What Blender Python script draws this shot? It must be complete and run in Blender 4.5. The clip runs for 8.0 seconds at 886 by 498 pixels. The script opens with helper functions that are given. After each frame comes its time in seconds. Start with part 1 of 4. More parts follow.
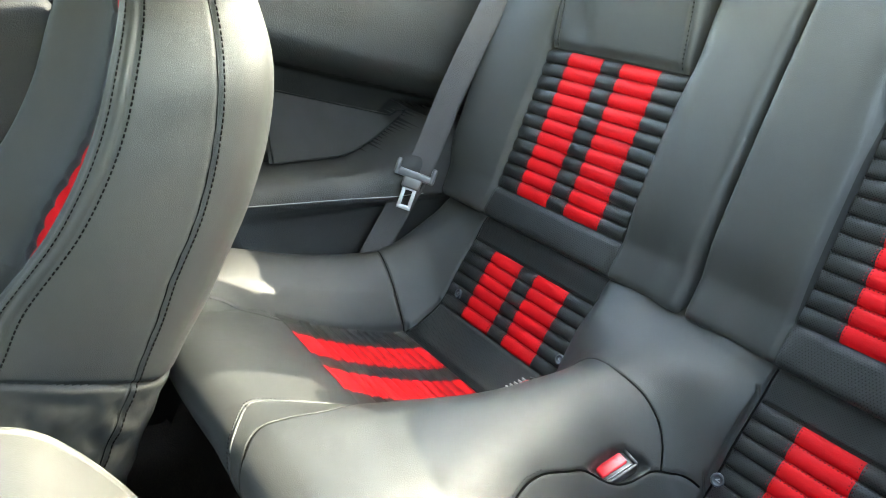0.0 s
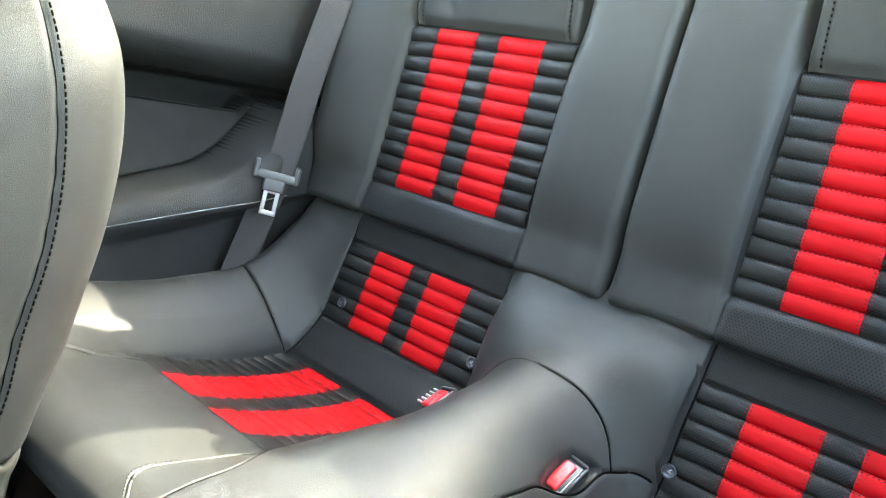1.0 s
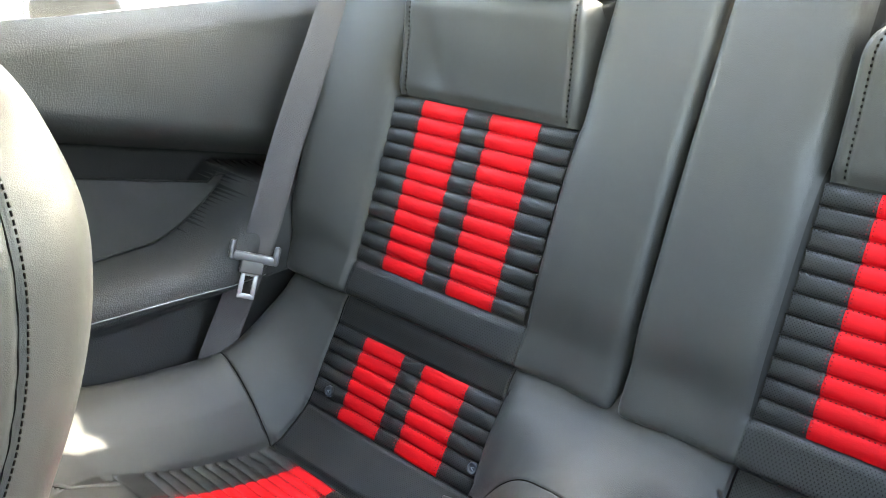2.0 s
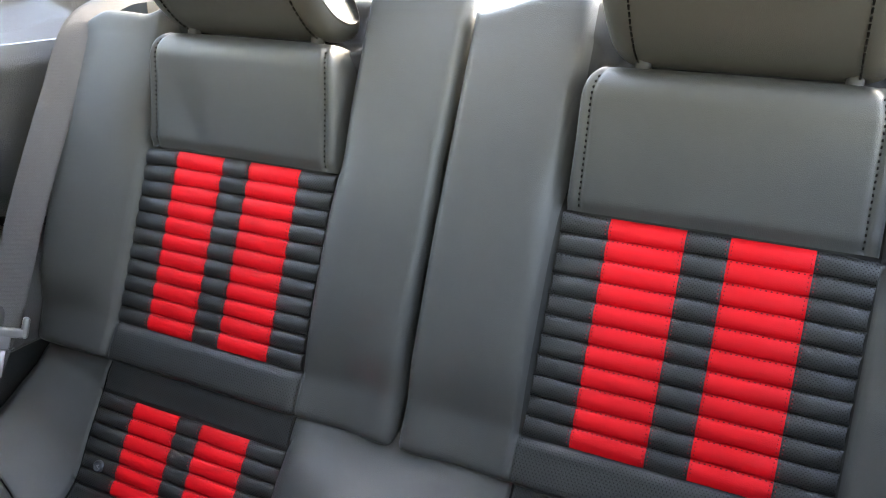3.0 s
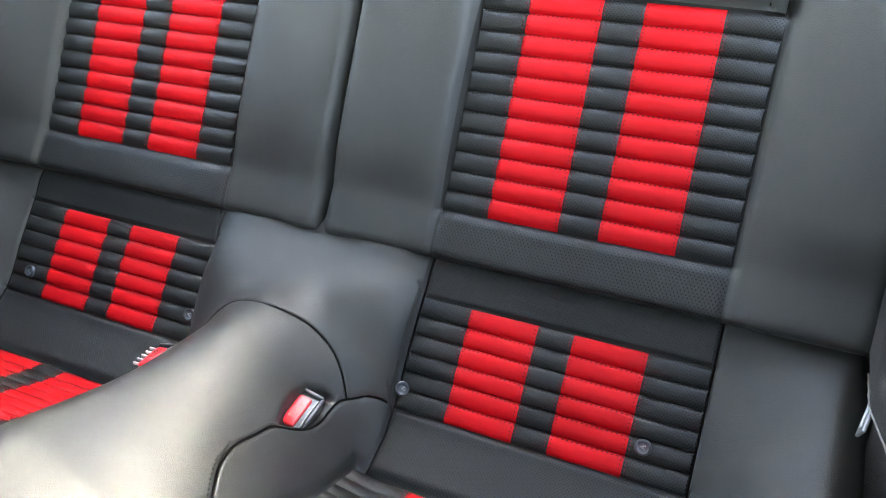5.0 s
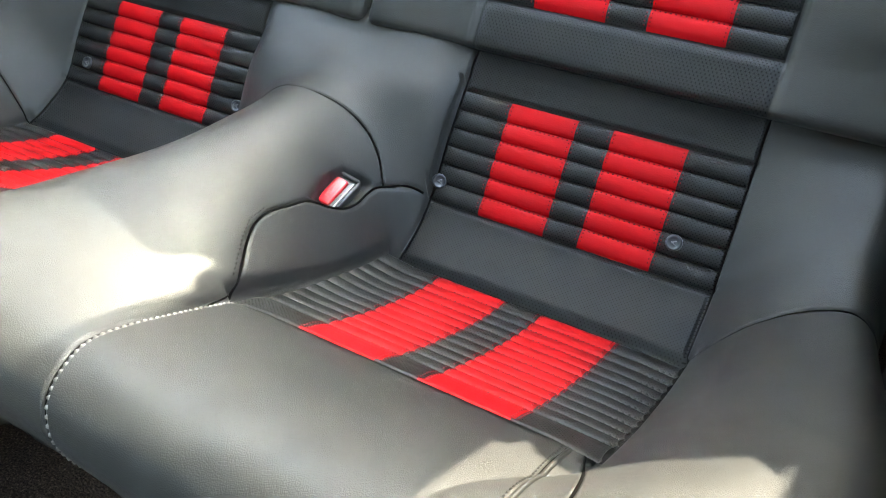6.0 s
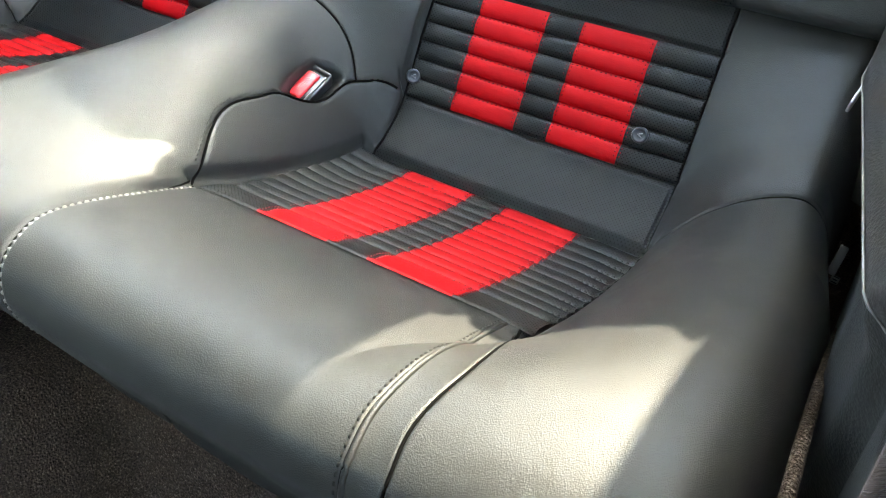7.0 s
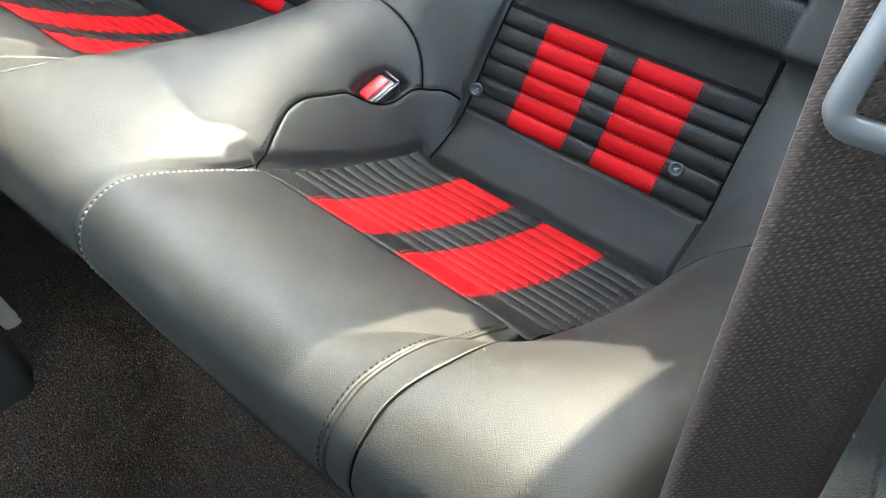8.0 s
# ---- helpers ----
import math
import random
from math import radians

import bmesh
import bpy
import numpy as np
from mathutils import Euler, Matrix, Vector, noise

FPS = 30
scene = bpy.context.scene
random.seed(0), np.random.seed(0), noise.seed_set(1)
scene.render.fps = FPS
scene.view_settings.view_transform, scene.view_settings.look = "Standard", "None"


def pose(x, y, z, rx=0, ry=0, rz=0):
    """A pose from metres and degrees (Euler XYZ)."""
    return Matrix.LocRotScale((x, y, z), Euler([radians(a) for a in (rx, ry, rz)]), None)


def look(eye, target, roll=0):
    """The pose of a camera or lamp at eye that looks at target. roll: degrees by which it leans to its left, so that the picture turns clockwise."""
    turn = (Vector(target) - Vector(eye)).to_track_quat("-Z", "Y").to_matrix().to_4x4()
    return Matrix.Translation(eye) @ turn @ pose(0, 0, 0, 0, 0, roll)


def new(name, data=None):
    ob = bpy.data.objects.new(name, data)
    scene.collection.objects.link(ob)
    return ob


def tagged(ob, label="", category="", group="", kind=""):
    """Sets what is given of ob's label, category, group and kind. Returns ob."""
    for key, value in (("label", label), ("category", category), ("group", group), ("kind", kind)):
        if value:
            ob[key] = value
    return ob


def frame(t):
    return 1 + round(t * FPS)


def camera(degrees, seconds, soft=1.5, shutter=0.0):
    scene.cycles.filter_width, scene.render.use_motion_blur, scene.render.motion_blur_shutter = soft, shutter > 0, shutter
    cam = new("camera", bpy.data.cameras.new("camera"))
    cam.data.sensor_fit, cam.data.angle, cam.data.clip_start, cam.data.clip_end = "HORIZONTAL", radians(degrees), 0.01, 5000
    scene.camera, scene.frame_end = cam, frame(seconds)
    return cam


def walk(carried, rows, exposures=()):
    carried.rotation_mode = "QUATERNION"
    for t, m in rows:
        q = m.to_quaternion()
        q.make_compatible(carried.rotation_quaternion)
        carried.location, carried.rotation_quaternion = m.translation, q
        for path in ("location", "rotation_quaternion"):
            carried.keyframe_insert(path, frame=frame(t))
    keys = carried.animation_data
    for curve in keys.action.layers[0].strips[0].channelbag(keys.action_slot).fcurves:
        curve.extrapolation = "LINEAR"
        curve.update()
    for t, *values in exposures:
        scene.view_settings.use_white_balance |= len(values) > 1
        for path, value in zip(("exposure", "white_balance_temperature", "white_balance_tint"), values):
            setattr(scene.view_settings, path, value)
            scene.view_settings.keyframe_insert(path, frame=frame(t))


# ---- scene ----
cam = camera(56.17, 8.0, soft=1.0)
# seconds, place, yaw to the left, pitch up, roll
PATH = [
    (0, 0.6609, -0.7825, 0.9871, 58.29, -20.90, 1.98),
    (0.3, 0.6102, -0.7828, 0.9577, 55.24, -20.87, 0.68),
    (0.5, 0.5783, -0.7841, 0.9446, 52.69, -20.84, 0.19),
    (0.8, 0.5310, -0.7890, 0.9530, 46.63, -20.93, 0.60),
    (1, 0.5050, -0.7860, 0.9494, 45.10, -21.08, 0.63),
    (1.2, 0.4710, -0.7768, 0.9639, 43.99, -21.65, 0.63),
    (2.3, 0.3868, -0.7138, 1.0897, 41.25, -23.10, -0.95),
    (2.5, 0.3850, -0.7151, 1.0875, 37.16, -22.06, 0.03),
    (2.8, 0.3998, -0.7154, 1.0886, 30.42, -21.01, 0.54),
    (3, 0.4114, -0.7153, 1.0885, 26.58, -20.68, 0.66),
    (3.3, 0.4216, -0.7157, 1.0833, 22.81, -20.76, 0.93),
    (3.5, 0.4282, -0.7178, 1.0727, 21.55, -20.85, 1.04),
    (3.8, 0.4424, -0.7248, 1.0420, 21.47, -20.69, 1.00),
    (4, 0.4504, -0.7306, 1.0226, 21.79, -20.90, 0.88),
    (4.2, 0.4557, -0.7363, 1.0085, 21.98, -21.55, 0.72),
    (5.3, 0.5184, -0.7787, 0.8853, 25.72, -26.29, 3.09),
    (5.5, 0.5304, -0.7817, 0.8734, 27.37, -28.76, 2.81),
    (5.8, 0.5412, -0.7841, 0.8543, 28.76, -31.54, 2.69),
    (6, 0.5499, -0.7842, 0.8431, 29.27, -33.04, 2.69),
    (6.3, 0.5714, -0.7823, 0.8308, 29.74, -35.03, 2.65),
    (6.5, 0.5858, -0.7806, 0.8265, 30.07, -36.20, 2.52),
    (6.8, 0.6016, -0.7785, 0.8267, 30.82, -37.73, 2.09),
    (7, 0.6159, -0.7771, 0.8288, 31.31, -38.50, 1.78),
    (7.3, 0.6540, -0.7690, 0.8310, 33.20, -39.59, 1.00),
    (7.5, 0.6703, -0.7751, 0.8394, 32.88, -39.37, 1.61),
    (7.8, 0.6760, -0.7780, 0.8480, 35.17, -38.71, 3.00),
    (8, 0.6843, -0.7879, 0.8740, 38.86, -38.83, 4.34),
]
walk(cam, [(t, pose(x, y, z, 0, 0, yaw) @ pose(0, 0, 0, 90 + pitch, 0, 0) @ pose(0, 0, 0, 0, 0, roll)) for t, x, y, z, yaw, pitch, roll in PATH], exposures=[(0.0, 5.94, 9000, 4), (0.5, 6.09, 9000, 5), (1.0, 6.24, 9000, 6), (2.5, 6.17, 9200, 13), (3.0, 5.82, 9250, 16), (3.5, 5.80, 9300, 19), (4.0, 6.13, 9300, 18), (5.5, 6.08, 9300, 10), (6.5, 6.00, 9300, 6), (7.0, 6.03, 9300, 6), (8.0, 6.10, 9300, 7)])

# ---------------------------------------------------------------- light
world = bpy.data.worlds.new("sky")
scene.world = world
world.use_nodes = True
wn = world.node_tree
sky = wn.nodes.new("ShaderNodeTexSky")
sky.sky_type, sky.sun_disc = "NISHITA", False
sky.sun_elevation, sky.sun_rotation = radians(42.5), radians(4)
sky.dust_density, sky.ozone_density = 0.25, 0.4
wn.links.new(sky.outputs["Color"], wn.nodes["Background"].inputs["Color"])
wn.nodes["Background"].inputs["Strength"].default_value = 0.15
sun_data = bpy.data.lights.new("sun", "SUN")
sun_data.energy, sun_data.angle, sun_data.color = 0.52, radians(0.6), (0.94, 0.985, 1.0)
sun = new("sun", sun_data)
sun.matrix_world = look((0.08, 1.15, 1.055), (0, 0, 0))


# ---------------------------------------------------------------- materials
def material(name, rough=0.5, metal=0.0, spec=0.5):
    m = bpy.data.materials.new(name)
    m.use_nodes = True
    b = m.node_tree.nodes["Principled BSDF"]
    b.inputs["Roughness"].default_value = rough
    b.inputs["Metallic"].default_value = metal
    b.inputs["Specular IOR Level"].default_value = spec
    return m, m.node_tree, b


def coords(t, kind="Object"):
    return t.nodes.new("ShaderNodeTexCoord").outputs[kind]


def noise_tex(t, vec, scale, detail=3.0, rough=0.55):
    n = t.nodes.new("ShaderNodeTexNoise")
    n.inputs["Scale"].default_value, n.inputs["Detail"].default_value, n.inputs["Roughness"].default_value = scale, detail, rough
    t.links.new(vec, n.inputs["Vector"])
    return n.outputs["Fac"]


def ramp(t, fac, *stops):
    r = t.nodes.new("ShaderNodeValToRGB")
    e = r.color_ramp.elements
    while len(e) < len(stops):
        e.new(0.5)
    for k, (at, c) in enumerate(stops):
        e[k].position = at
        e[k].color = (*c, 1) if len(c) == 3 else c
    t.links.new(fac, r.inputs["Fac"])
    return r.outputs["Color"]


def mix(t, fac, a, b):
    m = t.nodes.new("ShaderNodeMix")
    m.data_type = "RGBA"
    t.links.new(fac, m.inputs["Factor"])
    for sock, v in ((m.inputs[6], a), (m.inputs[7], b)):
        if isinstance(v, tuple):
            sock.default_value = (*v, 1)
        else:
            t.links.new(v, sock)
    return m.outputs[2]


def bump(t, height, dist, strength=1.0, after=None):
    b = t.nodes.new("ShaderNodeBump")
    b.inputs["Distance"].default_value, b.inputs["Strength"].default_value = dist, strength
    t.links.new(height, b.inputs["Height"])
    if after is not None:
        t.links.new(after, b.inputs["Normal"])
    return b.outputs["Normal"]


def maths(t, op, a, b=0.0):
    m = t.nodes.new("ShaderNodeMath")
    m.operation = op
    for k, v in enumerate((a, b)):
        if isinstance(v, (int, float)):
            m.inputs[k].default_value = v
        else:
            t.links.new(v, m.inputs[k])
    return m.outputs[0]


def leather(name, dark, light, rough=0.42, holes=False, spec=0.5, grain=1.0):
    m, t, b = material(name, rough, 0.0, spec)
    vec = coords(t)
    cloud = noise_tex(t, vec, 9.0, 4.0)
    col = ramp(t, cloud, (0.3, dark), (0.7, light))
    v = t.nodes.new("ShaderNodeTexVoronoi")
    v.feature = "F1"
    v.inputs["Scale"].default_value = 1250.0
    warp = t.nodes.new("ShaderNodeVectorMath")
    warp.operation = "MULTIPLY"
    warp.inputs[1].default_value = (1.0, 0.75, 0.9)
    t.links.new(vec, warp.inputs[0])
    t.links.new(warp.outputs[0], v.inputs["Vector"])
    pebble = v.outputs["Distance"]
    fine = noise_tex(t, vec, 1500.0, 2.0)
    h = maths(t, "ADD", pebble, maths(t, "MULTIPLY", fine, 0.5))
    nrm = bump(t, h, 0.00019 * grain, 0.6)
    soft = noise_tex(t, vec, 26.0, 3.0)
    nrm = bump(t, soft, 0.0005, 0.08, nrm)
    if holes:
        uv = coords(t, "UV")
        mp = t.nodes.new("ShaderNodeMapping")
        mp.inputs["Rotation"].default_value = (0, 0, radians(45))
        mp.inputs["Scale"].default_value = (350.0, 350.0, 350.0)
        t.links.new(uv, mp.inputs["Vector"])
        dots = t.nodes.new("ShaderNodeTexVoronoi")
        dots.voronoi_dimensions = "2D"
        dots.inputs["Scale"].default_value = 1.0
        dots.inputs["Randomness"].default_value = 0.0
        t.links.new(mp.outputs[0], dots.inputs["Vector"])
        hole = ramp(t, dots.outputs["Distance"], (0.14, (1, 1, 1)), (0.24, (0, 0, 0)))
        col = mix(t, hole, col, (0.0015, 0.0015, 0.0015))
        t.links.new(maths(t, "MULTIPLY", maths(t, "SUBTRACT", 1.0, hole), spec), b.inputs["Specular IOR Level"])
        nrm = bump(t, maths(t, "SUBTRACT", 1.0, hole), 0.0005, 0.35, nrm)
    t.links.new(col, b.inputs["Base Color"])
    t.links.new(nrm, b.inputs["Normal"])
    rr = maths(t, "ADD", rough - 0.06, maths(t, "MULTIPLY", noise_tex(t, vec, 40.0), 0.12))
    t.links.new(rr, b.inputs["Roughness"])
    return m


LEATHER = leather("black_leather", (0.0138, 0.0143, 0.0139), (0.0182, 0.0187, 0.0181), 0.49, spec=0.30, grain=1.5)
PERFORATED = leather("perforated_black_leather", (0.0068, 0.0071, 0.0071), (0.0096, 0.0100, 0.0099), 0.47, holes=True, spec=0.24)
RED = leather("red_leather", (0.32, 0.0030, 0.0056), (0.38, 0.0044, 0.0080), 0.50, grain=1.0, spec=0.08)


def grained(name, dark, light, rough, scale, depth, spec=0.4):
    m, t, b = material(name, rough, 0.0, spec)
    vec = coords(t)
    col = ramp(t, noise_tex(t, vec, 14.0, 4.0), (0.3, dark), (0.7, light))
    t.links.new(col, b.inputs["Base Color"])
    v = t.nodes.new("ShaderNodeTexVoronoi")
    v.inputs["Scale"].default_value = scale
    t.links.new(vec, v.inputs["Vector"])
    h = maths(t, "ADD", v.outputs["Distance"], noise_tex(t, vec, scale * 2.2, 2.0))
    t.links.new(bump(t, h, depth, 0.6), b.inputs["Normal"])
    return m


PLASTIC = grained("grained_black_plastic", (0.017, 0.0175, 0.0175), (0.023, 0.0235, 0.0235), 0.56, 420.0, 0.0007, 0.24)
SPEAKER = grained("grey_speaker_cloth", (0.020, 0.020, 0.020), (0.026, 0.026, 0.026), 0.85, 900.0, 0.0003, 0.2)
GREY = grained("light_grey_plastic", (0.42, 0.40, 0.37), (0.5, 0.48, 0.45), 0.5, 500.0, 0.0002)
CONSOLE = grained("dark_grey_console_plastic", (0.020, 0.020, 0.0195), (0.026, 0.026, 0.025), 0.46, 600.0, 0.0002, 0.5)
HEADLINER = grained("headliner_cloth", (0.24, 0.24, 0.235), (0.29, 0.29, 0.284), 0.95, 800.0, 0.0003, 0.1)
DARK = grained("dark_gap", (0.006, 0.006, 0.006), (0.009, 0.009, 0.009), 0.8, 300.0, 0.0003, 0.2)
PAVING = grained("grey_paving", (0.26, 0.255, 0.246), (0.33, 0.324, 0.315), 0.9, 30.0, 0.002, 0.2)


def carpet_material():
    m, t, b = material("brown_black_carpet", 0.95, 0.0, 0.1)
    vec = coords(t)
    a = ramp(t, noise_tex(t, vec, 560.0, 2.0), (0.35, (0.020, 0.015, 0.013)), (0.60, (0.10, 0.074, 0.064)), (0.78, (0.30, 0.25, 0.22)))
    big = noise_tex(t, vec, 6.0, 5.0)
    t.links.new(mix(t, maths(t, "MULTIPLY", big, 0.6), a, (0.050, 0.036, 0.031)), b.inputs["Base Color"])
    nrm = bump(t, noise_tex(t, vec, 420.0, 3.0), 0.007, 1.0)
    t.links.new(nrm, b.inputs["Normal"])
    return m


CARPET = carpet_material()


def webbing_material(name, dark, light, wide=0.0024):
    m, t, b = material(name, 0.62, 0.0, 0.35)
    uv = coords(t, "UV")
    w = t.nodes.new("ShaderNodeTexBrick")
    w.inputs["Scale"].default_value = 1.0
    w.inputs["Brick Width"].default_value = wide
    w.inputs["Row Height"].default_value = wide / 2
    w.inputs["Mortar Size"].default_value = 0.21 * wide
    w.inputs["Mortar Smooth"].default_value = 1.0
    w.inputs["Color1"].default_value = (*light, 1)
    w.inputs["Color2"].default_value = (*[0.8 * c for c in light], 1)
    w.inputs["Mortar"].default_value = (*dark, 1)
    t.links.new(uv, w.inputs["Vector"])
    fibre = noise_tex(t, uv, 2600.0, 2.0)
    t.links.new(mix(t, maths(t, "MULTIPLY", fibre, 0.6), w.outputs["Color"], dark), b.inputs["Base Color"])
    h = maths(t, "SUBTRACT", maths(t, "MULTIPLY", fibre, 0.4), w.outputs["Fac"])
    t.links.new(bump(t, h, 0.0009, 0.9), b.inputs["Normal"])
    return m


def twill_material():
    """Coarse belt webbing: fine cross ribs, a slanted grid of pale knots and pale selvages."""
    m, t, b = material("dark_belt_webbing", 0.66, 0.0, 0.3)
    uv = coords(t, "UV")
    sep = t.nodes.new("ShaderNodeSeparateXYZ")
    t.links.new(uv, sep.inputs[0])
    along, across = sep.outputs[0], sep.outputs[1]
    rib_wave = maths(t, "SINE", maths(t, "MULTIPLY", maths(t, "ADD", along, maths(t, "MULTIPLY", across, 0.10)), 2 * math.pi / 0.00085))
    row = maths(t, "MULTIPLY", maths(t, "ADD", along, maths(t, "MULTIPLY", across, 0.30)), 1 / 0.0017)
    col = maths(t, "ADD", maths(t, "MULTIPLY", across, 1 / 0.0021), maths(t, "MULTIPLY", row, 0.5))
    com = t.nodes.new("ShaderNodeCombineXYZ")
    t.links.new(col, com.inputs[0])
    t.links.new(row, com.inputs[1])
    knots = t.nodes.new("ShaderNodeTexVoronoi")
    knots.voronoi_dimensions = "2D"
    knots.inputs["Scale"].default_value, knots.inputs["Randomness"].default_value = 1.0, 0.35
    t.links.new(com.outputs[0], knots.inputs["Vector"])
    knot = ramp(t, knots.outputs["Distance"], (0.10, (1, 1, 1)), (0.30, (0, 0, 0)))
    patch = noise_tex(t, uv, 420.0, 3.0)
    fibre = noise_tex(t, uv, 2600.0, 2.0)
    base = mix(t, maths(t, "ADD", maths(t, "MULTIPLY", rib_wave, 0.22), maths(t, "MULTIPLY", fibre, 0.8)), (0.016, 0.0095, 0.0080), (0.054, 0.034, 0.029))
    base = mix(t, maths(t, "MULTIPLY", knot, maths(t, "MULTIPLY", patch, 1.3)), base, (0.125, 0.110, 0.107))
    edge = ramp(t, maths(t, "ABSOLUTE", across), (0.0221, (0, 0, 0)), (0.0227, (1, 1, 1)))
    t.links.new(mix(t, edge, base, (0.12, 0.085, 0.08)), b.inputs["Base Color"])
    h = maths(t, "ADD", maths(t, "MULTIPLY", rib_wave, 0.25), maths(t, "ADD", knot, maths(t, "MULTIPLY", fibre, 0.4)))
    t.links.new(bump(t, h, 0.0004, 0.8), b.inputs["Normal"])
    return m


WEBBING = twill_material()
REAR_WEBBING = webbing_material("grey_belt_webbing", (0.032, 0.030, 0.031), (0.085, 0.079, 0.081))


def plain(name, col, rough=0.5, metal=0.0, spec=0.5):
    m, t, b = material(name, rough, metal, spec)
    vec = coords(t)
    c2 = tuple(min(1, 1.18 * c) for c in col)
    t.links.new(ramp(t, noise_tex(t, vec, 60.0, 4.0), (0.3, col), (0.7, c2)), b.inputs["Base Color"])
    t.links.new(bump(t, noise_tex(t, vec, 900.0, 2.0), 0.0001, 0.4), b.inputs["Normal"])
    return m


CHROME = plain("brushed_chrome", (0.62, 0.63, 0.66), 0.36, 1.0)
STEEL = plain("bare_steel", (0.34, 0.34, 0.35), 0.42, 1.0)
RED_PLASTIC = plain("red_plastic", (0.55, 0.012, 0.02), 0.3)
BLACK_PLASTIC = plain("smooth_black_plastic", (0.018, 0.018, 0.018), 0.35)
GREY_PLASTIC = plain("dark_grey_plastic", (0.055, 0.055, 0.057), 0.4)
THREAD_BLACK = plain("black_thread", (0.010, 0.010, 0.010), 0.8, 0.0, 0.1)
# near-black for threads and small print, and for shade drawn into seams
SEAM = plain("black_thread_and_seam_shade", (0.0025, 0.0025, 0.0025), 0.9, 0.0, 0.02)
THREAD_RED = plain("dark_red_thread", (0.12, 0.006, 0.008), 0.8, 0.0, 0.1)
THREAD_GREY = plain("grey_thread", (0.16, 0.15, 0.14), 0.6)
PIPING = plain("pale_piping", (0.13, 0.13, 0.13), 0.5)
LABEL = plain("white_label_cloth", (0.22, 0.23, 0.235), 0.7)
BUTTON = plain("slate_blue_button", (0.018, 0.021, 0.027), 0.35)
LETTER = plain("faded_lettering", (0.30, 0.05, 0.05), 0.5)


def glass_material(name, tint):
    m, t, b = material(name, 0.0, 0.0, 0.5)
    b.inputs["Transmission Weight"].default_value = 1.0
    b.inputs["IOR"].default_value = 1.45
    b.inputs["Base Color"].default_value = (*tint, 1)
    return m


GLASS = glass_material("clear_glass", (0.93, 0.96, 0.94))
# tint added to unseen front and door windows to weaken the light entering
DIMMING_GLASS = glass_material("dimming_glass", (0.22, 0.25, 0.24))


# ---------------------------------------------------------------- mesh helpers
def origin_of(ob):
    p = Vector((0, 0, 0))
    while ob is not None:
        p += ob.location
        ob = ob.parent
    return p


def part(name, verts, faces, mat, parent=None, label="", smooth=True, uvs=None, normals=None):
    me = bpy.data.meshes.new(name)
    o = origin_of(parent)
    vs = np.asarray(verts, float).reshape(-1, 3) - np.array(o)
    me.from_pydata(vs.tolist(), [], [tuple(f) for f in faces])
    me.materials.append(mat)
    if smooth:
        me.polygons.foreach_set("use_smooth", [True] * len(me.polygons))
    if uvs is not None:
        layer = me.uv_layers.new(name="metric")
        idx = np.empty(len(me.loops), int)
        me.loops.foreach_get("vertex_index", idx)
        layer.data.foreach_set("uv", np.asarray(uvs, float)[idx].ravel())
    me.update()
    if normals is not None:
        me.normals_split_custom_set_from_vertices([tuple(n) for n in normals])
    ob = new(name, me)
    ob.parent = parent
    if label:
        ob["label"] = label
    return ob


def root(name, loc, label, category, group="", kind=""):
    e = new(name)
    e.location = loc
    e.empty_display_size = 0.05
    return tagged(e, label, category, group, kind)


def quads(n, m, close=False):
    """Faces of a grid of n rows and m columns; close joins the last column to the first."""
    f = []
    for i in range(n - 1):
        for j in range(m - (0 if close else 1)):
            k = (j + 1) % m
            f.append((i * m + j, i * m + k, (i + 1) * m + k, (i + 1) * m + j))
    return f


def bevel_box(size, r=0.004, seg=3, m=None):
    """Verts and faces of a rounded box round the origin, moved by m."""
    bm = bmesh.new()
    bmesh.ops.create_cube(bm, size=1.0, matrix=Matrix.Diagonal((*size, 1)))
    bmesh.ops.bevel(bm, geom=bm.edges[:], offset=r, segments=seg, profile=0.5, affect="EDGES")
    if m is not None:
        bmesh.ops.transform(bm, matrix=m, verts=bm.verts[:])
    v = [tuple(p.co) for p in bm.verts]
    f = [[p.index for p in q.verts] for q in bm.faces]
    bm.free()
    return v, f


def disc(radius, depth, r, m, n=24):
    """A round button, bevelled at its top."""
    rings = [(radius, 0), (radius, depth - r), (radius - 0.3 * r, depth - 0.3 * r), (radius - r, depth), (radius * 0.7, depth), (radius * 0.66, depth - 0.0008), (radius * 0.3, depth - 0.0008)]
    v = [m @ Vector((q * math.cos(a), q * math.sin(a), h)) for q, h in rings for a in [2 * math.pi * k / n for k in range(n)]]
    f = quads(len(rings), n, True)
    f.append([(len(rings) - 1) * n + k for k in range(n)])
    return v, f


def joined(*pieces):
    v, f = [], []
    for pv, pf in pieces:
        o = len(v)
        v += [tuple(p) for p in pv]
        f += [[i + o for i in q] for q in pf]
    return v, f


def sweep(path, loop, close=True):
    """A tube: loop(k) gives the ring of points round path[k]."""
    rings = [loop(k) for k in range(len(path))]
    m = len(rings[0])
    v = [p for r in rings for p in r]
    f = quads(len(rings), m, True)
    if close:
        f.append(list(range(m))[::-1])
        f.append([len(v) - m + k for k in range(m)])
    return v, f


def tube(points, r, n=8):
    pts = [Vector(p) for p in points]

    def ring(k):
        d = (pts[min(k + 1, len(pts) - 1)] - pts[max(k - 1, 0)]).normalized()
        a = d.orthogonal().normalized()
        b = d.cross(a)
        return [pts[k] + r * (math.cos(w) * a + math.sin(w) * b) for w in [2 * math.pi * j / n for j in range(n)]]

    return sweep(pts, ring)


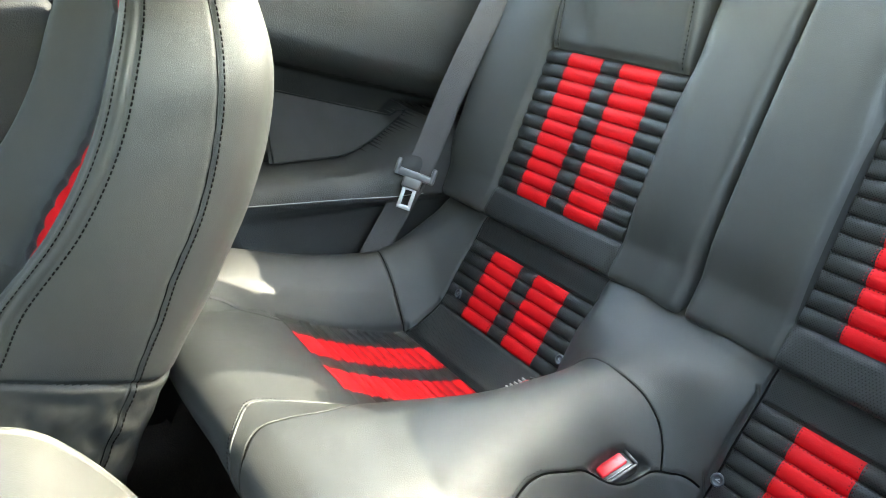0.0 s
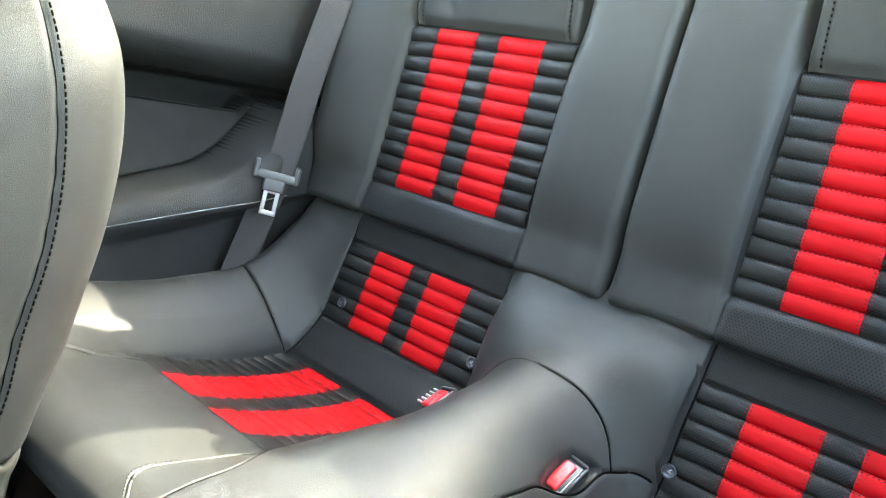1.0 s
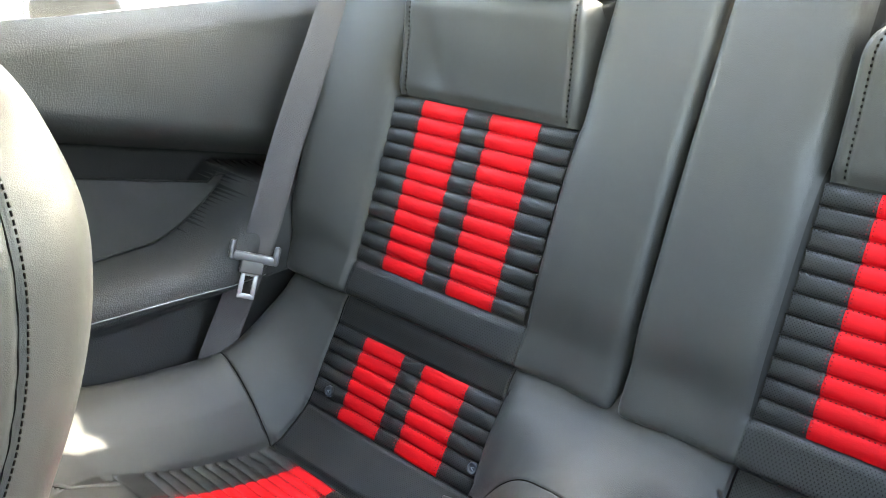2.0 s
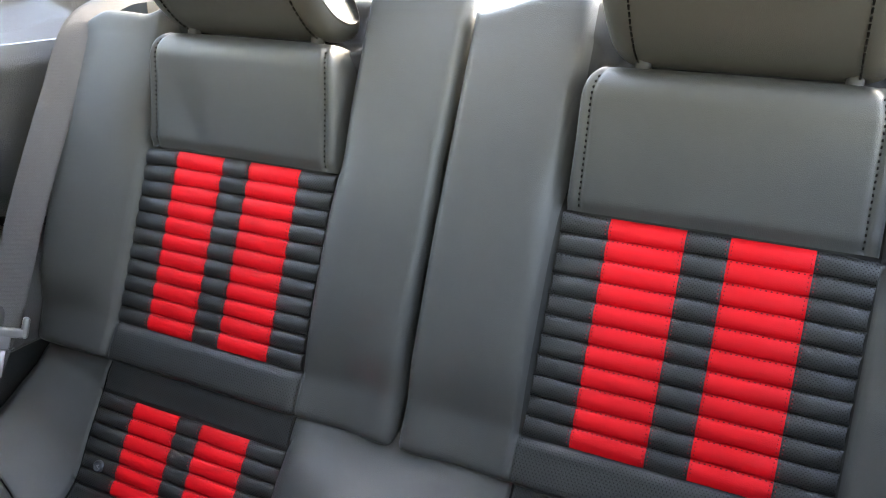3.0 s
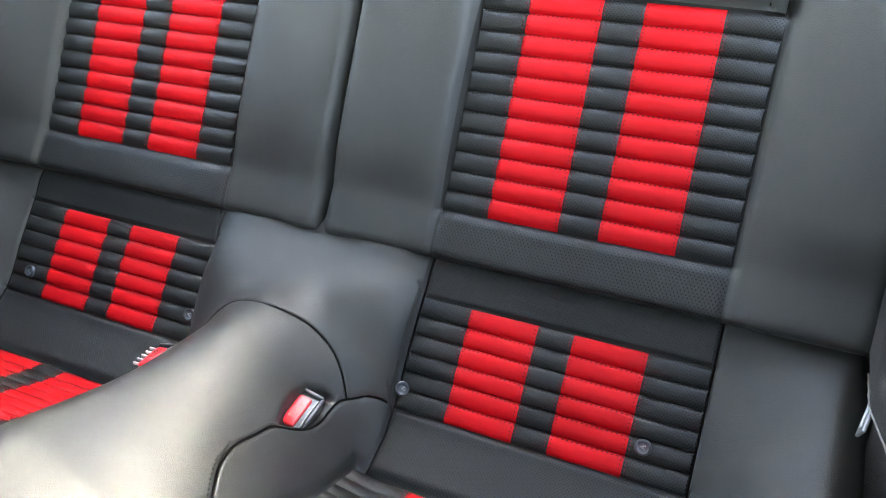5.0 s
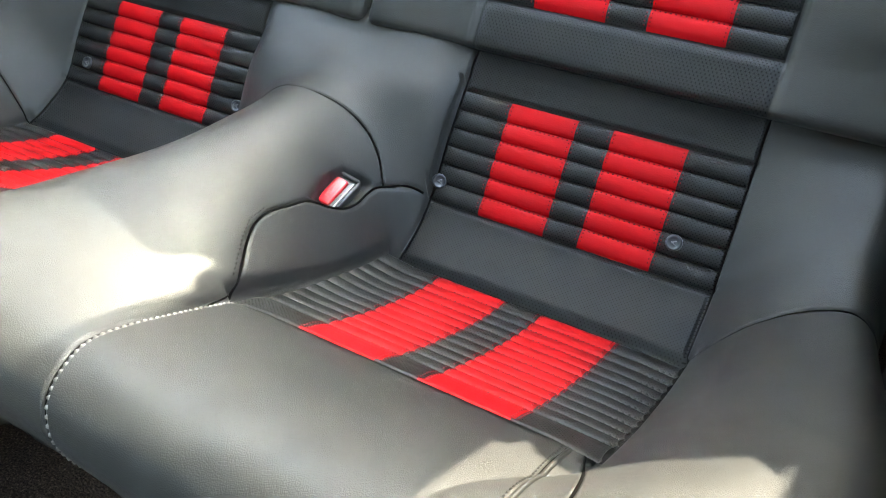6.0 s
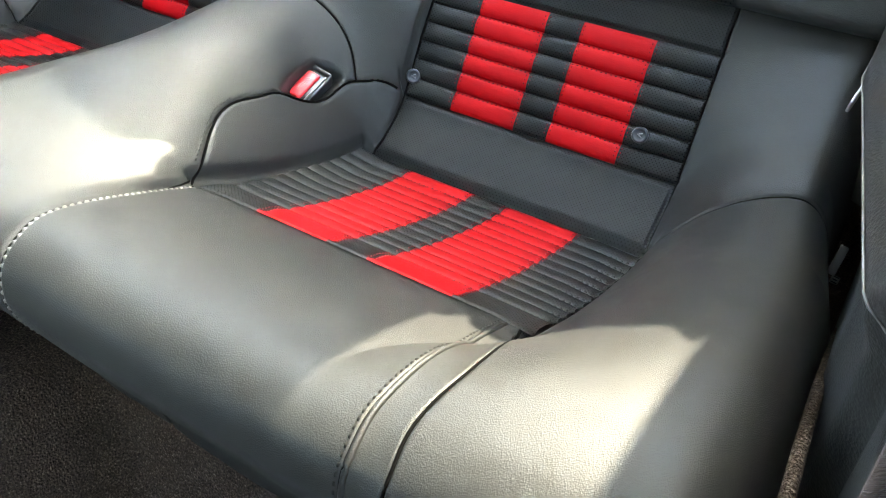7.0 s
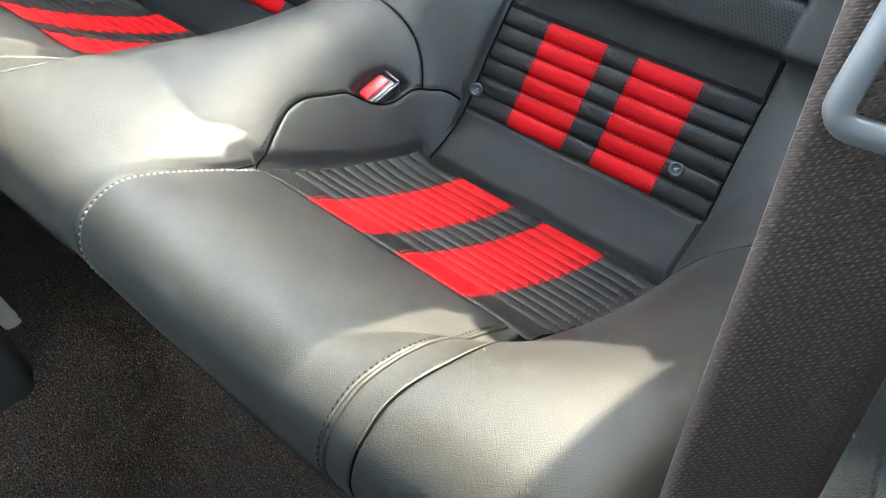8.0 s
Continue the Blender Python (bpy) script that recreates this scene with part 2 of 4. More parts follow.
def curve(knots, n, axis=None):
    """Points of a smooth curve through knots."""
    k = np.asarray(knots, float)
    d = np.r_[0, np.cumsum(np.linalg.norm(np.diff(k, axis=0), axis=1) ** 0.5)]
    tan = np.gradient(k, d, axis=0)
    out = []
    for s in np.linspace(0, d[-1], n):
        i = min(np.searchsorted(d, s, "right") - 1, len(k) - 2)
        h = d[i + 1] - d[i]
        u = (s - d[i]) / h
        out.append((2 * u**3 - 3 * u**2 + 1) * k[i] + (u**3 - 2 * u**2 + u) * h * tan[i] + (3 * u**2 - 2 * u**3) * k[i + 1] + (u**3 - u**2) * h * tan[i + 1])
    return np.array(out)


class Sheet:
    """A grid of points over x and the length l along a profile, with normals."""

    def __init__(self, xs, ls, p):
        self.xs, self.ls, self.p = np.asarray(xs), np.asarray(ls), p
        self.renormal()

    def renormal(self):
        a = np.gradient(self.p, axis=0)
        b = np.gradient(self.p, axis=1)
        n = np.cross(a, b)
        self.n = n / np.maximum(np.linalg.norm(n, axis=-1, keepdims=True), 1e-9)

    def at(self, x, l):
        i = int(np.clip(np.searchsorted(self.ls, l) - 1, 0, len(self.ls) - 2))
        j = int(np.clip(np.searchsorted(self.xs, x) - 1, 0, len(self.xs) - 2))
        u = np.clip((l - self.ls[i]) / (self.ls[i + 1] - self.ls[i]), 0, 1)
        w = np.clip((x - self.xs[j]) / (self.xs[j + 1] - self.xs[j]), 0, 1)

        def blend(g):
            return (1 - u) * ((1 - w) * g[i, j] + w * g[i, j + 1]) + u * ((1 - w) * g[i + 1, j] + w * g[i + 1, j + 1])

        return blend(self.p), blend(self.n)


def off_line(x, l, line):
    """Distance of the grid points (x, l) from a polyline."""
    best = np.full(x.shape, 9.0)
    for (x0, l0), (x1, l1) in zip(line[:-1], line[1:]):
        dx, dl = x1 - x0, l1 - l0
        u = np.clip(((x - x0) * dx + (l - l0) * dl) / (dx * dx + dl * dl + 1e-12), 0, 1)
        best = np.minimum(best, np.hypot(x - x0 - u * dx, l - l0 - u * dl))
    return best


def stitches(sheet, lines, pitch=0.005, long=0.0034, wide=0.0005, lift=0.0006):
    """Small dashes of thread along polylines (x, l) on a sheet."""
    v, f = [], []
    for line in lines:
        pts = np.asarray(line, float)
        seg = np.linalg.norm(np.diff(pts, axis=0), axis=1)
        d = np.r_[0, np.cumsum(seg)]
        for s in np.arange(pitch / 2, d[-1] - long / 2, pitch):
            ends = []
            for q in (s - long / 2, s + long / 2):
                ends.append(sheet.at(np.interp(q, d, pts[:, 0]), np.interp(q, d, pts[:, 1])))
            (a, n), (b, _) = ends
            run = b - a
            side = np.cross(n, run)
            side = side / max(np.linalg.norm(side), 1e-9) * wide
            mid, up = (a + b) / 2, n * lift
            o = len(v)
            v += [a - side - n * 0.001, a + side - n * 0.001, b + side - n * 0.001, b - side - n * 0.001, mid - side + 0.35 * (a - mid) + up, mid + side + 0.35 * (a - mid) + up, mid + side + 0.35 * (b - mid) + up, mid - side + 0.35 * (b - mid) + up]
            f += [[o + i for i in q] for q in ((4, 5, 6, 7), (0, 1, 5, 4), (1, 2, 6, 5), (2, 3, 7, 6), (3, 0, 4, 7))]
    return v, f


def rib(sheet, xa, xb, xc, xd, l0, l1, high, base=0.0):
    """One padded channel of an insert: a puffed strip between two seams."""
    ts = (0.0, 0.05, 0.2, 0.5, 0.8, 0.95, 1.0)
    us = (0.0, 0.03, 0.5, 0.97, 1.0)
    v, uv = [], []
    for t in ts:
        for u in us:
            x, l = (1 - t) * (xa + u * (xb - xa)) + t * (xc + u * (xd - xc)), l0 + t * (l1 - l0)
            p, n = sheet.at(x, l)
            h = high * max(0.0, math.sin(math.pi * t)) ** 0.55 * (0.8 if u in (0.0, 1.0) else 1.0)
            v.append(p + n * (base + h))
            uv.append((x, l))
    return v, quads(len(ts), len(us)), uv


def insert(sheet, name, rows, parent, side, high, edges=(0.145, 0.4535), base=0.0, stripes=(0.1985, 0.2775, 0.3205, 0.399), taper=(0.0, 0.0, 0.0, 0.0)):
    """A ribbed insert: a backing with a rib for each row and column, and its stitches. side is +1 or -1."""
    lo, hi = rows[0], rows[-1]
    xs = np.linspace(edges[0] + 0.001, edges[1] - 0.001, 24)
    ls = np.linspace(lo + 0.0005, hi - 0.0005, 24)
    back = [sheet.at(side * x, l)[0] + sheet.at(side * x, l)[1] * (base - 0.0025) for l in ls for x in xs]
    fs = quads(24, 24)
    holder = part(name, back, fs if side < 0 else [q[::-1] for q in fs], THREAD_BLACK, parent, "black and red striped channelled leather insert")
    def cuts(l):
        t = (l - lo) / (hi - lo)
        return (edges[0], *(x + t * k for x, k in zip(stripes, taper)), edges[1])

    for k, colour in enumerate(("black", "red", "black", "red", "black")):
        for l0, l1 in zip(rows[:-1], rows[1:]):
            ends = [side * cuts(l)[j] for l in (l0, l1) for j in (k, k + 1)]
            v, f, uv = rib(sheet, *ends, l0, l1, high, base)
            part("red_rib" if colour == "red" else "black_rib", v, f if side < 0 else [q[::-1] for q in f], RED if colour == "red" else PERFORATED, holder, uvs=uv)
    fine_l = np.concatenate([l0 + (l1 - l0) * np.array([0.0, 0.05, 0.2, 0.5, 0.8, 0.95]) for l0, l1 in zip(rows[:-1], rows[1:])])
    fine_x = np.sort(side * np.linspace(edges[0], edges[1], 30))
    tall = [high * max(0.0, math.sin(math.pi * t)) ** 0.55 for t in (0.0, 0.05, 0.2, 0.5, 0.8, 0.95)] * (len(rows) - 1)
    up = Sheet(fine_x, fine_l, np.array([[sheet.at(x, l)[0] + sheet.at(x, l)[1] * (base + h) for x in fine_x] for l, h in zip(fine_l, tall)]))
    runs = []
    for k in (1, 2, 3, 4):
        for d in (-0.0028, 0.0028):
            for l0, l1 in zip(rows[:-1], rows[1:]):
                q = 0.12 * (l1 - l0)
                runs.append([(side * (cuts(l)[k] + d), l) for l in (l0 + q, l1 - q)])
    thread("stripe_stitching", stitches(up, runs, 0.0042, 0.003, 0.00055, 0.0009), THREAD_RED, holder, "dark red thread")
    runs = [[(side * edges[0], l + 0.0018), (side * edges[1], l + 0.0018)] for l in rows[1:-1]]
    thread("channel_stitching", stitches(up, runs, 0.0052, 0.0034, 0.0005, 0.0006), THREAD_BLACK, holder, "black thread")
    return holder


def thread(name, shape, mat, parent, label):
    return tagged(part(name, *shape, mat, parent, label), kind="stuff")


def seam_shade_line(sheet, line, parent, r=0.0011, sink=0.0004, n=60):
    """A thin near-black tube along a seam, drawn for the shade between panels."""
    pts = np.asarray(line, float)
    d = np.r_[0, np.cumsum(np.linalg.norm(np.diff(pts, axis=0), axis=1))]
    run = []
    for q in np.linspace(0, d[-1], n):
        p, k = sheet.at(np.interp(q, d, pts[:, 0]), np.interp(q, d, pts[:, 1]))
        run.append(p - k * sink)
    return part("seam", *tube(run, r, 6), SEAM, parent)


def split_panels(sheet, kinds, specs, parent, flip=True):
    """Cuts a sheet into upholstery panels: kinds holds a panel's number for each face."""
    n, m = sheet.p.shape[:2]
    idx = np.arange(n * m).reshape(n, m)
    f = np.stack([idx[:-1, :-1], idx[:-1, 1:], idx[1:, 1:], idx[1:, :-1]], -1)
    if flip:
        f = f[..., ::-1]
    pts, nrm = sheet.p.reshape(-1, 3), sheet.n.reshape(-1, 3)
    gx, gl = np.meshgrid(sheet.xs, sheet.ls)
    uv = np.stack([gx.ravel(), gl.ravel()], -1)
    for k, (name, mat, label) in specs.items():
        faces = f[kinds == k]
        if not len(faces):
            continue
        used, inv = np.unique(faces, return_inverse=True)
        part(name, pts[used], inv.reshape(-1, 4).tolist(), mat, parent, label, uvs=uv[used], normals=nrm[used])


# ---------------------------------------------------------------- the car's shell
def slab(name, size, at, mat, kind="structure", label="", category="", r=0.01, turn=(0, 0, 0)):
    v, f = bevel_box(size, r, 2, pose(*at, *turn))
    ob = part(name, v, f, mat)
    return tagged(ob, label, category, "", kind)


def floor_shape():
    xs, ys = np.linspace(-0.74, 0.74, 150), np.linspace(-2.0, 0.3, 160)
    v = []
    for y in ys:
        for x in xs:
            tunnel = 0.15 * math.exp(-((x / 0.13) ** 4))
            heel = 0.2 / (1 + math.exp(-(y + 0.50) * 60))
            fold = 0.012 * noise.noise((x * 7, y * 11, 0.3)) + 0.005 * noise.noise((x * 22, y * 16, 4.0)) + 0.002 * noise.noise((x * 60, y * 60, 2.0))
            v.append((x, y, 0.13 + max(tunnel, heel) + fold))
    ob = part("floor", v, quads(len(ys), len(xs)), CARPET)
    return tagged(ob, "dark brown-black cut-pile carpet over the car floor", "carpet", "", "structure")


floor_shape()
slab("ground", (60, 60, 0.1), (0, 0, -0.35), PAVING, label="weathered grey paving outside the car", category="ground")
slab("ceiling", (1.30, 1.38, 0.03), (0, -0.76, 1.27), HEADLINER, label="mid-grey cloth headliner under the roof", category="ceiling")
# front wall, out of view, built taller than a dashboard to block light
slab("wall_front", (1.6, 0.05, 1.16), (0, -1.93, 0.54), PLASTIC, label="unseen dark front bulkhead and dashboard, raised to cut windscreen light", category="dashboard")
slab("wall_rear", (1.42, 0.03, 0.9), (0, 0.42, 0.50), DARK, label="dark panel behind the rear seat", category="panel")
slab("rear_shelf", (1.42, 0.62, 0.03), (0, 0.60, 0.945), PLASTIC, label="black grained parcel shelf under the rear window", category="shelf")


slab("wall_side", (0.03, 2.5, 1.18), (-0.815, -0.70, 0.49), DARK, label="dark steel body side outside the trim", category="body side")
slab("wall_side", (0.03, 1.12, 1.02), (0.815, -0.01, 0.41), DARK, label="dark steel body side outside the trim", category="body side")
slab("door_sill", (0.10, 1.36, 0.20), (0.78, -1.25, 0.10), DARK, label="dark door sill under the open doorway", category="door sill")


def rail(name, a, b, w, h, mat, label):
    a, b = Vector(a), Vector(b)
    m = look(a.lerp(b, 0.5), b)
    v, f = bevel_box((w, h, (b - a).length), min(w, h) * 0.25, 2, m)
    return tagged(part(name, v, f, mat), label, "pillar", "", "structure")


for s in (-1, 1):
    rail("trim", (s * 0.64, -0.07, 1.25), (s * 0.66, 0.80, 0.97), 0.07, 0.05, PLASTIC, "dark trim of the rear roof pillar")
    rail("trim", (s * 0.665, -0.45, 1.22), (s * 0.70, -0.40, 0.92), 0.04, 0.07, PLASTIC, "dark trim of the door pillar")
    rail("trim", (s * 0.65, -1.45, 1.25), (s * 0.645, -0.07, 1.25), 0.06, 0.06, PLASTIC, "dark trim of the side roof rail")
# unseen blocks, added to keep the rear sun off the side trims
for s in (-1, 1):
    v = [(s * x, y, z) for x in (0.618 if s > 0 else 0.588, 0.69) for y, z in ((0.26, 0.96), (0.26, 1.16), (0.80, 0.985), (0.80, 0.96))]
    tagged(part("trim", v, [(0, 1, 2, 3), (7, 6, 5, 4), (0, 4, 5, 1), (1, 5, 6, 2), (2, 6, 7, 3), (3, 7, 4, 0)], PLASTIC, smooth=False), "unseen dark block at the rear roof pillar, added to stop the sun", "pillar", "", "structure")
v, f = bevel_box((1.2, 0.93, 0.004), 0.001, 1, pose(0, 0.365, 1.122, -18.2, 0, 0))
pane = tagged(part("window_rear", v, f, GLASS), "sloping clear rear window glass", "window", "", "structure")
pane.visible_shadow = False
v, f = bevel_box((1.24, 0.50, 0.004), 0.001, 1, pose(0, -1.685, 1.20, 15, 0, 0))
pane = tagged(part("window_front", v, f, DIMMING_GLASS), "sloping unseen windscreen glass, darkened to cut the light", "window", "", "structure")
pane.visible_shadow = False
for s in (-1, 1):
    rail("trim", (s * 0.66, -1.92, 0.90), (s * 0.645, -1.44, 1.25), 0.06, 0.05, PLASTIC, "dark trim of the windscreen pillar")
v, f = bevel_box((0.004, 0.66, 0.27), 0.001, 1, pose(-0.70, -0.06, 1.07))
pane = tagged(part("window_side", v, f, GLASS), "rear quarter window glass over the side trim", "window", "", "structure")
pane.visible_shadow = False


# ---------------------------------------------------------------- rear quarter trim panels
def quarter_trim(s):
    ys, zs = np.linspace(-0.62, 0.30, 150), np.linspace(0.94, 0.16, 190)
    ob = root("quarter_trim_panel", (s * 0.66, -0.15, 0.14), "black grained plastic quarter trim with moulded armrest beside the rear seat", "trim panel", "quarter trims")

    def bounds(y):
        over = 0.772 - 0.27 * (y + 0.28)
        low = 0.583 + 0.075 * max(0.0, (y + 0.17) / 0.14) ** 1.6
        return over, min(low, over - 0.034)

    def step(a, b, u):
        u = min(1.0, max(0.0, u))
        return a + (b - a) * u * u * (3 - 2 * u)

    def rest(y):
        return 0.584 + 0.19 * max(0.0, -0.12 - y) + step(0.0, 0.05, (-0.385 - y) / 0.05)

    def depth(y, z):
        over, low = bounds(y)
        upper = 0.666 - 0.012 * math.sin(math.pi * min(1, max(0, (z - over) / 0.2))) + 0.05 * max(0, (z - 0.90) / 0.04) ** 2
        edge = max(0.0, (z - over) / 0.055)
        hollow = 0.785
        ledge = rest(y)
        foot = min(max(ledge + 0.012, 0.640 if s < 0 else 0.634), 0.664)
        if z > over:
            return upper + (0.0 if edge > 1 else 0.062 * (1 - edge) ** 2.2)
        if z > low:
            return step(upper + 0.062, hollow, (over - z) / 0.012) if z > low + 0.010 else step(ledge + 0.045, hollow, (z - low) / 0.010)
        if z > low - 0.038:
            u = (low - z) / 0.038
            return ledge + 0.045 * (1 - math.sqrt(max(0.0, 1 - (1 - u) ** 2)))
        if z > 0.543:
            return ledge
        return step(ledge + 0.001, foot, (0.543 - z) / 0.035)

    v = [(s * depth(y, z), y, z) for z in zs for y in ys]
    f = quads(len(zs), len(ys))
    f = f if s > 0 else [q[::-1] for q in f]

    # recess faces get a near-black colour in place of the overhang's shade
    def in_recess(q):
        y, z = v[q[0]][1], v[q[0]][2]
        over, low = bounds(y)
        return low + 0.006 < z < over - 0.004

    part("moulding", v, [q for q in f if not in_recess(q)], PLASTIC, ob)
    part("recess_shade", v, [q for q in f if in_recess(q)], DARK, ob, "recess wall, coloured black for the shade inside it")
    # flat speaker cloth in the hollow
    n = 40
    top, low = [], []
    for y in np.linspace(-0.30, -0.030, n):
        over, lo = bounds(y)
        top.append((s * 0.735, y, max(over - 0.055 - 0.02 * max(0.0, (-0.288 - y) / 0.012) ** 2, lo + 0.011)))
        low.append((s * 0.716, y, lo + 0.010))
    v = top + low
    part("speaker_cover", v, [(k, k + 1, n + k + 1, n + k) if s < 0 else (k + 1, k, n + k, n + k + 1) for k in range(n - 1)], SPEAKER, ob, "flat grey cloth speaker cover")
    rim = [(s * 0.733, p[1], p[2] + 0.002) for p in top] + [(s * 0.714, p[1], p[2]) for p in low[::-1]]
    part("speaker_rim", *tube(rim[::2] + [rim[0]], 0.0018, 6), DARK, ob)
    line = [(s * (rest(y) - 0.0012), y, 0.5475 - 0.02 * max(0, y + 0.2) - step(0.0, 0.02, (-0.385 - y) / 0.05)) for y in np.linspace(-0.43, -0.06, 40)]
    part("piping", *tube(line, 0.0009, 6), PIPING, ob, "pale grey piping line")
    if s > 0:
        edge = curve([(0.636, -0.20, 0.372), (0.6345, -0.27, 0.405), (0.634, -0.36, 0.440), (0.635, -0.46, 0.478), (0.637, -0.54, 0.505)], 40)
        part("carpet_edge", *tube([(x, y, z + 0.0012 * noise.noise((0, y * 90, 0))) for x, y, z in edge], 0.0042, 8), CARPET, ob, "frayed edge of dark carpet")
    return ob


for s in (-1, 1):
    quarter_trim(s)


# ---------------------------------------------------------------- rear seat cushion
PROFILE = (  # y, then z along an insert, over the centre hump and over the outer bolster
    (0.040, 0.530, 0.545, 0.535), (0.008, 0.538, 0.550, 0.541), (-0.010, 0.524, 0.540, 0.532), (-0.027, 0.494, 0.526, 0.517),
    (-0.060, 0.441, 0.508, 0.497), (-0.093, 0.386, 0.499, 0.478), (-0.125, 0.362, 0.496, 0.463), (-0.158, 0.346, 0.493, 0.453),
    (-0.200, 0.352, 0.491, 0.453), (-0.270, 0.374, 0.488, 0.460), (-0.330, 0.398, 0.486, 0.473), (-0.385, 0.425, 0.485, 0.489),
    (-0.440, 0.453, 0.486, 0.502), (-0.500, 0.479, 0.489, 0.510), (-0.545, 0.489, 0.488, 0.508), (-0.574, 0.482, 0.480, 0.497),
    (-0.585, 0.463, 0.459, 0.475), (-0.581, 0.440, 0.436, 0.450), (-0.560, 0.402, 0.398, 0.408), (-0.528, 0.345, 0.345, 0.345),
    (-0.495, 0.250, 0.250, 0.250), (-0.485, 0.150, 0.150, 0.150))
prof = curve(PROFILE, 640)
LEN = np.r_[0, np.cumsum(np.hypot(np.diff(prof[:, 0]), np.diff(prof[:, 1])))]
TOP_ROWS = int(np.argmin(prof[:, 0]))


def at_y(y):
    """Length along the cushion's profile at which it stands at y."""
    return float(np.interp(-y, -prof[:TOP_ROWS, 0], LEN[:TOP_ROWS]))


def down(z):
    """Length along the profile at which the front of the cushion stands at height z."""
    return float(np.interp(-z, -prof[TOP_ROWS:, 1], LEN[TOP_ROWS:]))


WING_SEAM = ((-0.014, -0.1262), (0.0, -0.127), (0.014, -0.1262), (0.028, -0.1229), (0.053, -0.116), (0.079, -0.115), (0.094, -0.120), (0.108, -0.132))
HUMP_SEAM = ((0.139, -0.100), (0.119, -0.114), (0.108, -0.132), (0.104, -0.143), (0.103, -0.159), (0.104, -0.175), (0.103, -0.195), (0.097, -0.216), (0.092, -0.226), (0.088, -0.237),
             (0.087, -0.257), (0.087, -0.290), (0.094, -0.317), (0.104, -0.337), (0.120, -0.363), (0.132, -0.383), (0.137, -0.396))
WING_SEAM = [tuple(q) for q in curve(WING_SEAM, 30) if q[0] >= 0]
HUMP_SEAM = [tuple(q) for q in curve(HUMP_SEAM, 70)]


def bench():
    ob = root("rear_seat_cushion", (0, -0.35, 0.14), "black leather rear bench cushion with two bucket seats and red stripes", "car seat")
    xs = np.unique(np.r_[np.linspace(-0.600, 0.600, 590), np.arange(0.432, 0.484, 0.0008), np.arange(0.078, 0.112, 0.001), np.arange(-0.165, -0.026, 0.0011), 0.600 + np.array([0.002, 0.004, 0.006, 0.0075, 0.0085, 0.0092, 0.0097, 0.01]), -0.600 - np.array([0.002, 0.004, 0.006, 0.0075, 0.0085, 0.0092, 0.0097, 0.01])])
    gx, gl = np.meshgrid(xs, LEN)
    ax = np.abs(gx)
    y = np.repeat(prof[:, :1], len(xs), 1)
    zi, zh, zb = (np.repeat(prof[:, k:k + 1], len(xs), 1) for k in (1, 2, 3))
    front_dome = np.clip(1 - np.clip(ax / 0.136, 0, 1) ** 2.3, 0, 1) ** 0.667
    rear_dome = np.clip(1 - np.clip(ax / 0.1445, 0, 1) ** 2, 0, 1) ** 1.2
    k = np.clip((-y - 0.24) / 0.14, 0, 1)
    k = k * k * (3 - 2 * k)
    dome = rear_dome + (front_dome - rear_dome) * k
    wing = np.clip(1 - np.clip(ax / 0.1445, 0, 1) ** 7, 0, 1) ** 0.6
    k = np.clip((-y - 0.05) / 0.075, 0, 1)
    wing = wing + (rear_dome - wing) * k * k * (3 - 2 * k)
    k = np.clip((y + 0.150) / 0.035, 0, 1)
    dome = dome + (wing - dome) * k * k * (3 - 2 * k)
    k = np.clip((gl - at_y(-0.40)) / (at_y(-0.53) - at_y(-0.40)), 0, 1)
    x0 = 0.4570 - 0.06 * k * k * (3 - 2 * k)
    u = np.clip((ax - x0) / (0.572 - x0), 0, 1)
    bolster = 1 - (1 - u) ** 1.9
    z = zi + (zh - zi) * dome + (zb - zi) * bolster
    out = np.clip((ax - 0.558) / 0.052, 0, 1)
    z = z - 0.15 * (1 - np.sqrt(np.clip(1 - out**3, 0, 1)))
    # the cushions bow out a little between their seams at the front
    k = np.clip((gl - at_y(-0.42)) / (at_y(-0.57) - at_y(-0.42)), 0, 1)
    yf = k * k * (3 - 2 * k) * (np.sin(np.pi * np.clip((ax - 0.135) / 0.31, 0, 1)) * 0.005 + 0.009 * np.clip((ax - 0.30) / 0.16, 0, 1) ** 2)
    flare = np.sign(gx) * 0.030 * np.clip((-y - 0.12) / 0.12, 0, 1) * np.clip((ax - 0.5) / 0.11, 0, 1)
    sheet = Sheet(xs, LEN, np.stack([gx + flare, y - yf, z], -1))
    far = down(0.16)
    seams, shade_lines = [], []

    def groove(line, deep, wide):
        seams.append((line, deep, wide))
        return line

    for s in (-1, 1):
        for x in (0.1452, 0.4575):
            shade_lines.append(groove([(s * x, at_y(0.02)), (s * x, at_y(-0.158))], 0.0028, 0.0020))
        groove([(s * 0.14, at_y(-0.027)), (s * 0.458, at_y(-0.027))], 0.003, 0.003)
        groove([(s * 0.14, at_y(-0.093)), (s * 0.458, at_y(-0.093))], 0.004, 0.003)
        groove([(s * 0.14, at_y(-0.158)), (s * 0.458, at_y(-0.158))], 0.008, 0.006)
        groove([(s * 0.138, at_y(-0.158)), (s * 0.134, at_y(-0.39))], 0.006, 0.005)
        groove([(s * 0.457, at_y(-0.158)), (s * 0.452, at_y(-0.40))], 0.0052, 0.0048)
        groove([(s * 0.137, at_y(-0.391)), (s * 0.45, at_y(-0.393))], 0.0006, 0.002)
        # seams over the hump and over the outer bolster, where the wings end
        shade_lines.append(groove([(s * a, at_y(b)) for a, b in WING_SEAM], 0.0018, 0.0017))
